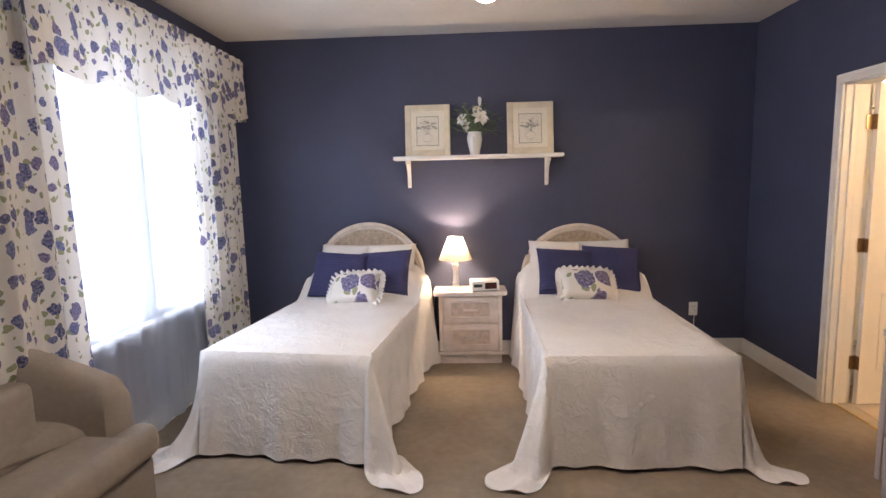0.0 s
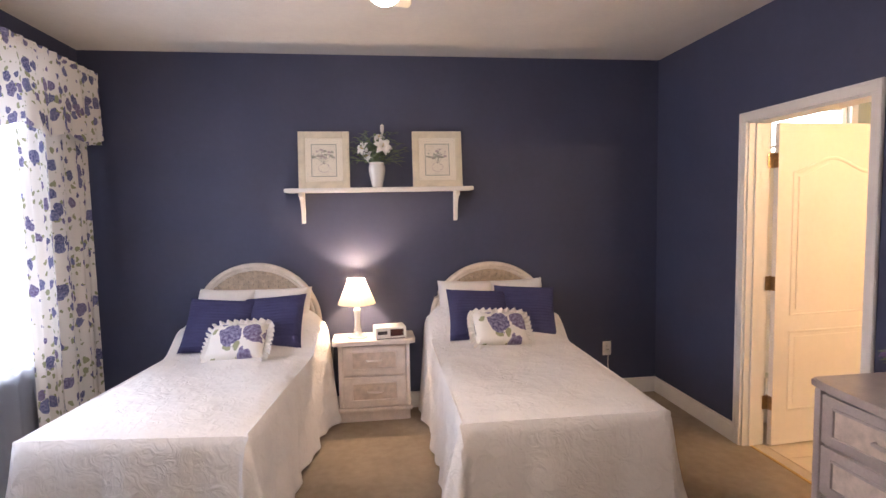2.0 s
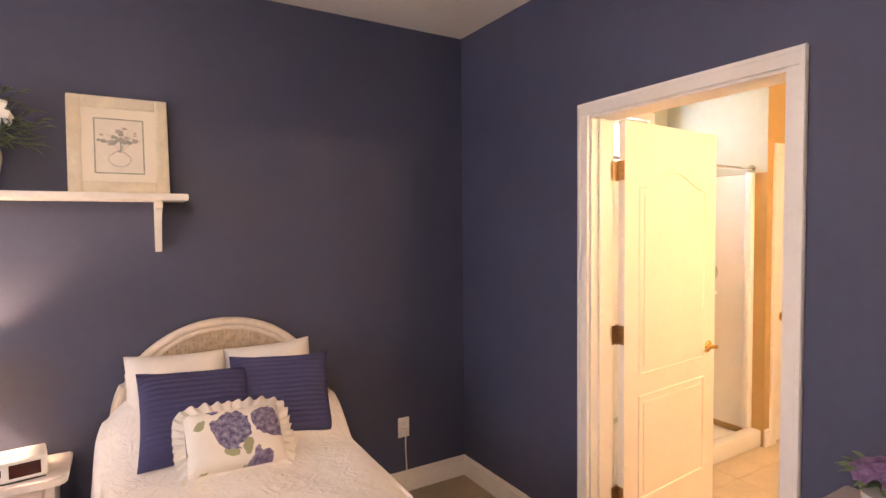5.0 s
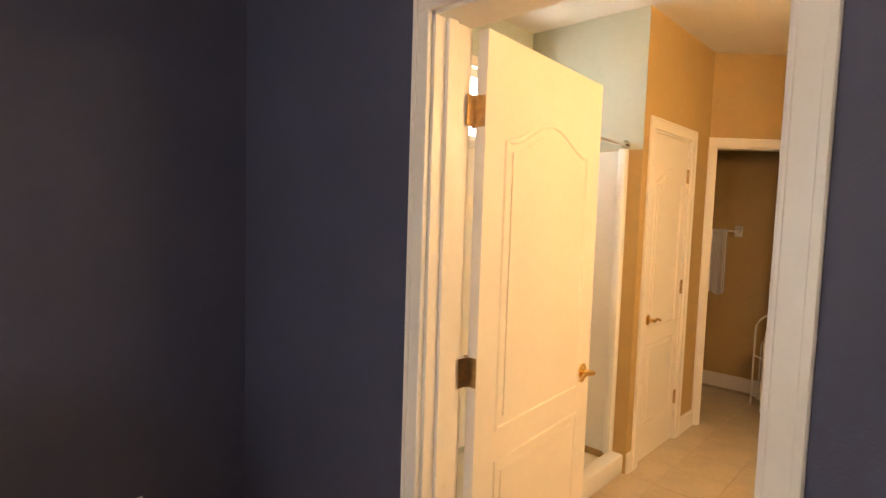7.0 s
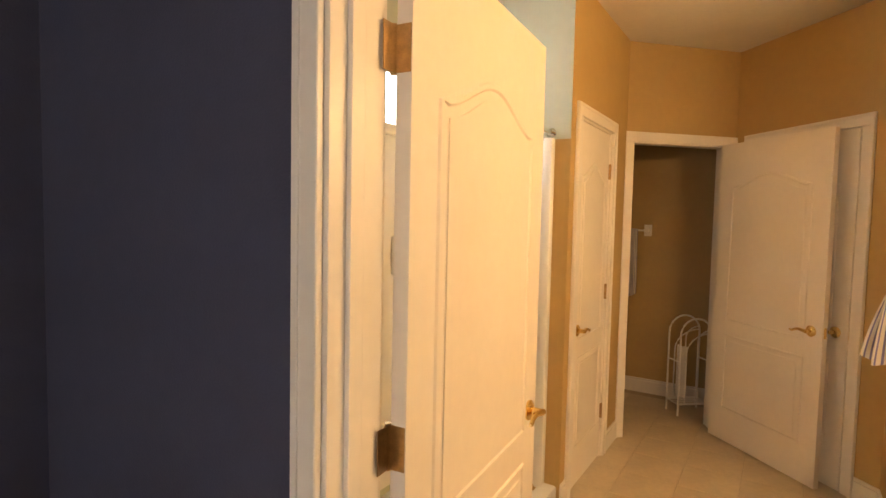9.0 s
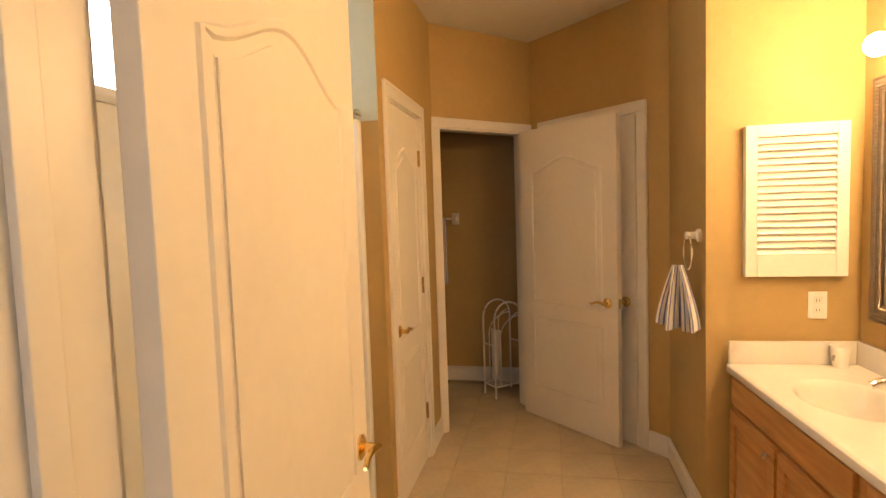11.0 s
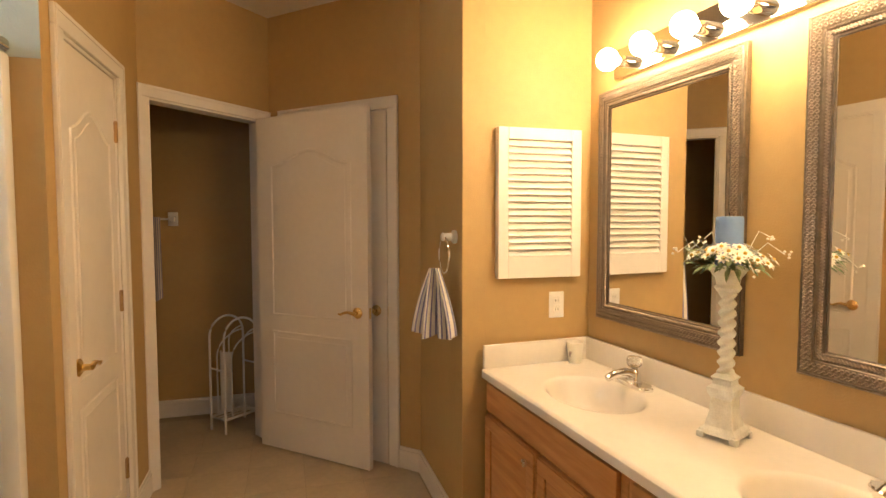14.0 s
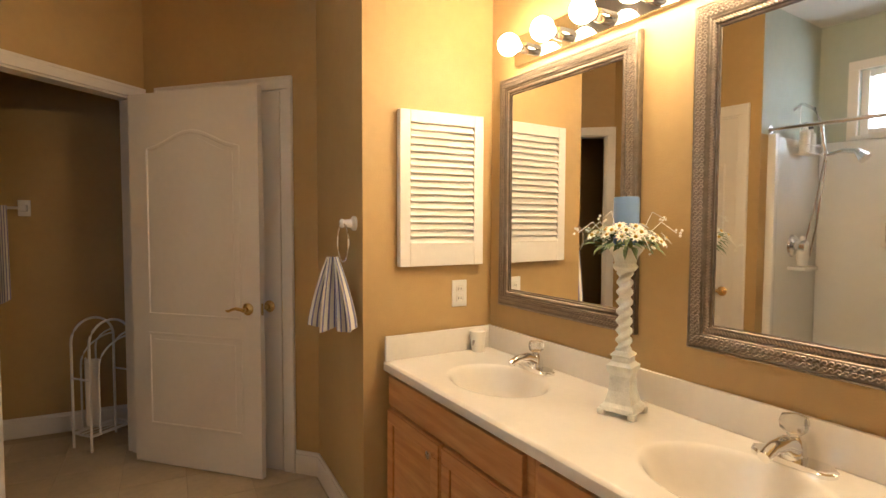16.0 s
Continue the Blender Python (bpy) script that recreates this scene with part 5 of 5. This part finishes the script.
def candlestick(m):
    rnd = random.Random(4)
    t = thing("candle_holder", m, "worn white barley-twist candlestick with daisy ring", "candle holder")
    for x in (-1, 1):
        for y in (-1, 1):
            part("foot", box(x * 0.045 - 0.011, y * 0.045 - 0.011, 0, x * 0.045 + 0.011, y * 0.045 + 0.011, 0.020, 0.005), SHABBY, t)
    bs = bmesh.new()
    prof = [(0.078, 0.014), (0.072, 0.026), (0.058, 0.036), (0.046, 0.07), (0.042, 0.115), (0.052, 0.13), (0.055, 0.145), (0.038, 0.155), (0.036, 0.168), (0.044, 0.175), (0.028, 0.186)]
    rings = [[bs.verts.new((sx * r * 0.68, sy * r * 0.68, z)) for sx, sy in ((-1, -1), (1, -1), (1, 1), (-1, 1))] for r, z in prof]
    for a, c in zip(rings, rings[1:]):
        for i in range(4):
            bs.faces.new((a[i], a[(i + 1) % 4], c[(i + 1) % 4], c[i]))
    bs.faces.new(rings[0][::-1])
    bs.faces.new(rings[-1])
    part("base", bs, SHABBY, t, smooth=False)
    tw = bmesh.new()
    def f(u, v):
        a = 2 * math.pi * u
        z = 0.185 + 0.24 * v
        r = 0.0195 + 0.0045 * math.cos(2 * a - v * 2 * math.pi * 8.5)
        return Vector((r * math.cos(a), r * math.sin(a), z))
    sheet(32, 130, f, bm=tw)
    part("twisted_column", tw, SHABBY, t)
    part("cup", lathe([(0.028, 0.42), (0.036, 0.432), (0.030, 0.442), (0.034, 0.46), (0.052, 0.485), (0.055, 0.495), (0.0, 0.495)], 24), SHABBY, t)
    part("candle", lathe([(0.036, 0.49), (0.036, 0.628), (0.033, 0.633), (0.026, 0.628), (0.0, 0.626)], 24), CANDLE, t, "blue pillar candle")
    part("wick", tube([(0, 0, 0.626), (0.002, 0, 0.645)], 0.0012, 5), DARK, t)
    wr = bmesh.new()
    for i in range(150):
        a = rnd.uniform(0, 6.28)
        r = rnd.uniform(0.03, 0.085)
        c = Vector((r * math.cos(a), r * math.sin(a), 0.50 + rnd.uniform(-0.015, 0.03)))
        leaf_blade(wr, c, c + Vector((math.cos(a), math.sin(a), rnd.uniform(-0.7, 0.5))) * rnd.uniform(0.02, 0.05), 0.006)
    part("foliage", wr, GREEN, t, smooth=False)
    for i in range(36):
        a = i * 2.399
        r = 0.045 + 0.065 * ((i * 7) % 11) / 11
        c = Vector((r * math.cos(a), r * math.sin(a), 0.545 - (r - 0.04) * 0.55 + rnd.uniform(-0.012, 0.012)))
        ax = Vector((math.cos(a) * r * 10, math.sin(a) * r * 10, 0.9))
        b = bmesh.new()
        petal_flower(b, c, ax, rnd.uniform(0.017, 0.023), 9, 0.1, 0.2)
        d = part("daisy", b, PETALW, t, smooth=False)
        part("daisy_heart", ball(*(c + ax.normalized() * 0.005), 0.0055, sub=1), YELLOWC, d)
    for k in range(7):
        sp = bmesh.new()
        a = 0.6 + k * 0.9
        e = Vector((0.135 * math.cos(a), 0.135 * math.sin(a), 0.53 + 0.05 * math.sin(k * 2.1)))
        tube([(0.05 * math.cos(a), 0.05 * math.sin(a), 0.515), e * 0.7 + Vector((0, 0, 0.19)), e], 0.0013, 4, sp)
        for q in range(4):
            ball(*(e + Vector((rnd.uniform(-0.012, 0.012), rnd.uniform(-0.012, 0.012), rnd.uniform(-0.012, 0.012)))), 0.004, sp, 1)
        part("trailing_sprig", sp, PETALW, t, smooth=False)


candlestick(at(4.672, 1.968, CZ, 20))


def towel_ring(m):
    """y points off the wall."""
    t = thing("towel_ring", m, "chrome and white towel ring on the short wall", "towel ring")
    part("rosette", lathe([(0.030, 0), (0.030, 0.012), (0.018, 0.02), (0.016, 0.05), (0.020, 0.058), (0.012, 0.066)], 18, m=pose(0, 0, 0, -90)), CERAM, t)
    part("ring", tube([(0.075 * math.sin(a), 0.052, -0.078 + 0.078 * math.cos(a)) for a in [2 * math.pi * i / 32 for i in range(32)]], 0.0045, 8, closed=True), CHROME, t)


def hanging_towel(m, w_top, w_bot, h, label, wave=0.02):
    def f(u, v):
        w = w_bot + (w_top - w_bot) * v ** 1.4
        x = (u - 0.5) * w
        return Vector((x, wave * math.sin(u * 21) * (1 - 0.5 * v) + 0.012 * math.sin(u * 9 + 1), -h + h * v - 0.03 * (1 - v) * abs(math.sin(u * 6.5))))
    return single("hand_towel", sheet(90, 14, f, thick=0.004, uvs=(0.34, h)), STRIPE, m, label, "towel")


towel_ring(pose(5.655, PD[1], 1.342))
hanging_towel(pose(5.675, PD[1] + 0.085, 1.205, 0, 0, 42), 0.05, 0.225, 0.28, "blue and white striped hand towel gathered through the ring", wave=0.03)

# ---- shower ----


def shower():
    t = thing("shower_surround", Matrix(), "white moulded fibreglass shower surround and pan", "shower")
    z1, y0, y1 = 1.90, PN + 0.09, AY - 0.002
    b = bmesh.new()
    box(AX - 0.03, y0, 0.10, AX - 0.002, y1, z1, 0.01, b)
    part("side_panel", b, SURROUND, t)
    part("side_panel", box(TX0 + 0.002, y0, 0.10, TX0 + 0.03, y1, z1, 0.01), SURROUND, t)
    part("back_panel", box(TX0 + 0.031, y1 - 0.03, 0.10, AX - 0.031, y1, z1, 0.01), SURROUND, t)
    part("flange", box(AX - 0.055, y0 - 0.012, 0.10, AX - 0.003, y0 + 0.035, z1 + 0.01, 0.012), SURROUND, t)
    part("shelf", box(AX - 0.14, y1 - 0.45, 1.04, AX - 0.031, y1 - 0.25, 1.065, 0.01), SURROUND, t)
    p = bmesh.new()
    box(TX0 + 0.002, PN + 0.01, 0, AX - 0.002, PN + 0.10, 0.12, 0.02, p)
    box(TX0 + 0.002, PN + 0.10, 0, AX - 0.002, y1, 0.05, 0.01, p)
    part("pan", p, SURROUND, t)
    r = thing("shower_rod", Matrix(), "chrome shower curtain rod across the opening", "curtain rod")
    part("rod", tube([(TX0 + 0.005, PN + 0.10, 1.935), (AX - 0.005, PN + 0.10, 1.935)], 0.0125, 12), CHROME, r)
    for x in (TX0 + 0.001, AX - 0.013):
        part("end_flange", tube([(x, PN + 0.10, 1.935), (x + 0.012, PN + 0.10, 1.935)], 0.026, 16), CHROME, r)
    h = thing("hand_shower", Matrix(), "chrome hand shower on an arm with coiled hose", "shower head")
    ym, xw = PN + 0.42, AX
    part("arm", tube([(xw, ym, 2.10), (xw - 0.05, ym, 2.13), (xw - 0.12, ym, 2.09), (xw - 0.16, ym, 2.0), (xw - 0.19, ym, 1.80)], 0.011, 10), CHROME, h)
    part("bracket", ball(xw - 0.19, ym, 1.79, 0.022), CHROME, h)
    part("handpiece", tube([(xw - 0.19, ym, 1.78), (xw - 0.28, ym, 1.80), (xw - 0.36, ym - 0.01, 1.79), (xw - 0.41, ym - 0.02, 1.74)], [0.012, 0.013, 0.018, 0.036], 12), CHROME, h)
    part("hose", tube([(xw - 0.19, ym, 1.77), (xw - 0.15, ym + 0.02, 1.55), (xw - 0.10, ym + 0.03, 1.30), (xw - 0.06, ym + 0.04, 1.15), (xw - 0.09, ym + 0.09, 1.13), (xw - 0.13, ym + 0.06, 1.3), (xw - 0.18, ym + 0.01, 1.6), (xw - 0.20, ym, 1.75)], 0.0075, 8), CHROME, h)
    v = thing("shower_valve", pose(xw - 0.03, ym - 0.02, 1.20, 0, 0, 90), "chrome round shower valve", "shower valve")
    part("plate", lathe([(0.075, 0), (0.07, 0.012), (0.03, 0.02), (0.028, 0.05)], 24, m=pose(0, 0, 0, -90)), CHROME, v)
    part("handle", lathe([(0.03, 0.05), (0.04, 0.06), (0.036, 0.085), (0.0, 0.09)], 12, m=pose(0, 0, 0, -90)), CHROME, v)
    c = thing("shower_caddy", pose(xw - 0.03, ym + 0.02, 1.80), "white wire caddy hung from the shower arm", "caddy")
    wr = bmesh.new()
    for z in (0.0, 0.05):
        tube([(0, -0.09, z), (-0.10, -0.09, z), (-0.10, 0.09, z), (0, 0.09, z)], 0.003, 6, wr, True)
    for k in range(7):
        y = -0.09 + 0.03 * k
        tube([(0, y, 0), (-0.10, y, 0)], 0.002, 5, wr)
    tube([(-0.005, 0, 0), (-0.005, 0, 0.33)], 0.003, 6, wr)
    part("wire_basket", wr, WHITE, c)
    for y, hh in ((-0.045, 0.17), (0.035, 0.16)):
        bt = single("bottle", lathe([(0.0, 0), (0.028, 0.003), (0.030, hh * 0.8), (0.015, hh * 0.9), (0.013, hh), (0, hh)], 16), WHITE, pose(xw - 0.085, ym + 0.02 + y, 1.804), "white shampoo bottle with a dark cap", "bottle", "shower bottles")
        part("cap", lathe([(0.014, hh), (0.014, hh + 0.025), (0.0, hh + 0.026)], 12), DARK, bt, "dark cap")
    single("bottle", lathe([(0.0, 0), (0.03, 0.004), (0.036, 0.06), (0.033, 0.14), (0.016, 0.17), (0.014, 0.20), (0.0, 0.20)], 18), WHITE, pose(xw - 0.085, AY - 0.36, 1.066), "white lotion bottle on the moulded shelf", "bottle", "shower bottles")
    d = thing("soap_dispenser", pose(AX - 0.45, AY - 0.032, 1.2), "white wall soap dispenser", "dispenser")
    part("body", box(-0.04, -0.06, 0, 0.04, 0, 0.20, 0.012), WHITE, d)
    part("window", box(-0.012, -0.062, 0.03, 0.012, -0.059, 0.15), GREYWOOD, d)


shower()

# ---- toilet room ----


def towel_bar():
    t = thing("towel_bar", pose(7.62, 0, 0), "cream ceramic towel bar on the toilet room wall", "towel bar")
    for y in (3.885, 4.465):
        part("post", box(-0.075, y - 0.02, 1.405, 0, y + 0.02, 1.445, 0.008), PORC, t)
        part("mount", box(-0.018, y - 0.032, 1.375, 0, y + 0.032, 1.475, 0.006), PORC, t)
    part("bar", tube([(-0.06, 3.885, 1.425), (-0.06, 4.465, 1.425)], 0.009, 10), PORC, t)


towel_bar()
hanging_towel(pose(7.545, 4.075, 1.44, 0, 0, 90), 0.24, 0.25, 0.56, "striped grey and white hand towel over the bar", wave=0.006)


def magazine_rack(m):
    t = thing("magazine_rack", m, "white bent-metal magazine rack with arched ends", "magazine rack")
    def arch(y, w, h, name="arch"):
        pts = [(-w / 2, y, 0.0)] + [(-w / 2 * math.cos(math.pi * i / 16), y, h - w / 2 + w / 2 * math.sin(math.pi * i / 16)) for i in range(17)] + [(w / 2, y, 0.0)]
        part(name, tube(pts, 0.0075, 8), WHITE, t)
    for y in (-0.08, 0.08):
        arch(y, 0.26, 0.76)
        for k, w in ((0, 0.18), (1, 0.10)):
            pts = [(0.13 - w * 1.15 - 0.0, y, 0.10)] + [(0.13 - w * 1.15 * math.cos(math.pi / 2 * i / 10), y, 0.70 - w * 1.2 + w * 0.9 * math.sin(math.pi / 2 * i / 10)) for i in range(11)]
            part("inner_curve", tube(pts, 0.0055, 8), WHITE, t)
    for x in (-0.13, 0.13):
        for z in (0.09, 0.42):
            part("rail", tube([(x, -0.08, z), (x, 0.08, z)], 0.006, 8), WHITE, t)
    for k in range(4):
        y = -0.06 + 0.04 * k
        part("base_wire", tube([(-0.13, y, 0.09), (0.13, y, 0.09)], 0.004, 6), WHITE, t)
    for y in (-0.08, 0.08):
        part("cross_rail", tube([(-0.13, y, 0.09), (0.13, y, 0.09)], 0.006, 8), WHITE, t)


RK = pose(7.315, 3.475, 0, 0, 0, -50)
magazine_rack(RK)
hang = sheet(20, 12, lambda u, v: Vector((0.02 * math.sin(7 * u), -0.065 + 0.13 * u, 0.13 + 0.40 * v)), thick=0.004, uvs=(0.2, 0.4))
single("towel", hang, PILLOWW, RK @ Matrix.Translation((-0.07, 0, 0)), "white towel hanging in the metal rack", "towel")


def toilet(m):
    t = thing("toilet", m, "cream porcelain toilet with tank", "toilet")
    part("bowl", lathe([(0.0, 0), (0.12, 0), (0.11, 0.10), (0.13, 0.22), (0.18, 0.36), (0.19, 0.39), (0.0, 0.39)], 28, m=Matrix.Diagonal((1, 1.25, 1, 1))), PORC, t)
    part("seat", lathe([(0.0, 0.392), (0.19, 0.392), (0.195, 0.405), (0.185, 0.425), (0.0, 0.43)], 28, m=Matrix.Diagonal((1, 1.25, 1, 1))), PORC, t)
    part("tank", box(-0.22, 0.19, 0.36, 0.22, 0.40, 0.74, 0.025, seg=3), PORC, t)
    part("tank_lid", box(-0.235, 0.18, 0.74, 0.235, 0.41, 0.775, 0.012), PORC, t)
    part("flush_lever", tube([(-0.16, 0.19, 0.68), (-0.16, 0.165, 0.68), (-0.09, 0.16, 0.675)], 0.006, 6), CHROME, t)


toilet(pose(7.0, 4.87, 0))

# ---- floor tiles ----
S = 0.305
tm = mesh("tile", box(-S / 2 + 0.0015, -S / 2 + 0.0015, -0.006, S / 2 - 0.0015, S / 2 - 0.0015, 0.0, 0.001, seg=1), TILE, False)
for i in range(14):
    for j in range(12):
        x, y = TX0 + 0.01 + S * (i + 0.5), 1.82 + S * (j + 0.5)
        if x > 7.6 or (y > PN + 0.0 and x < 6.3) or (y < 2.28 and x > 3.7) or (y < 2.3 and x > 5.5):
            continue
        o = new("tile", tm)
        o.parent = bath_floor
        o.matrix_world = Matrix.Translation((x, y, 0))
single("threshold", box(BX1 + 0.05, DO0, -0.004, BX1 + 0.066, DO1, 0.006, 0.002), BRASS, Matrix(), "thin metal strip between carpet and tile", "threshold", kind="structure")
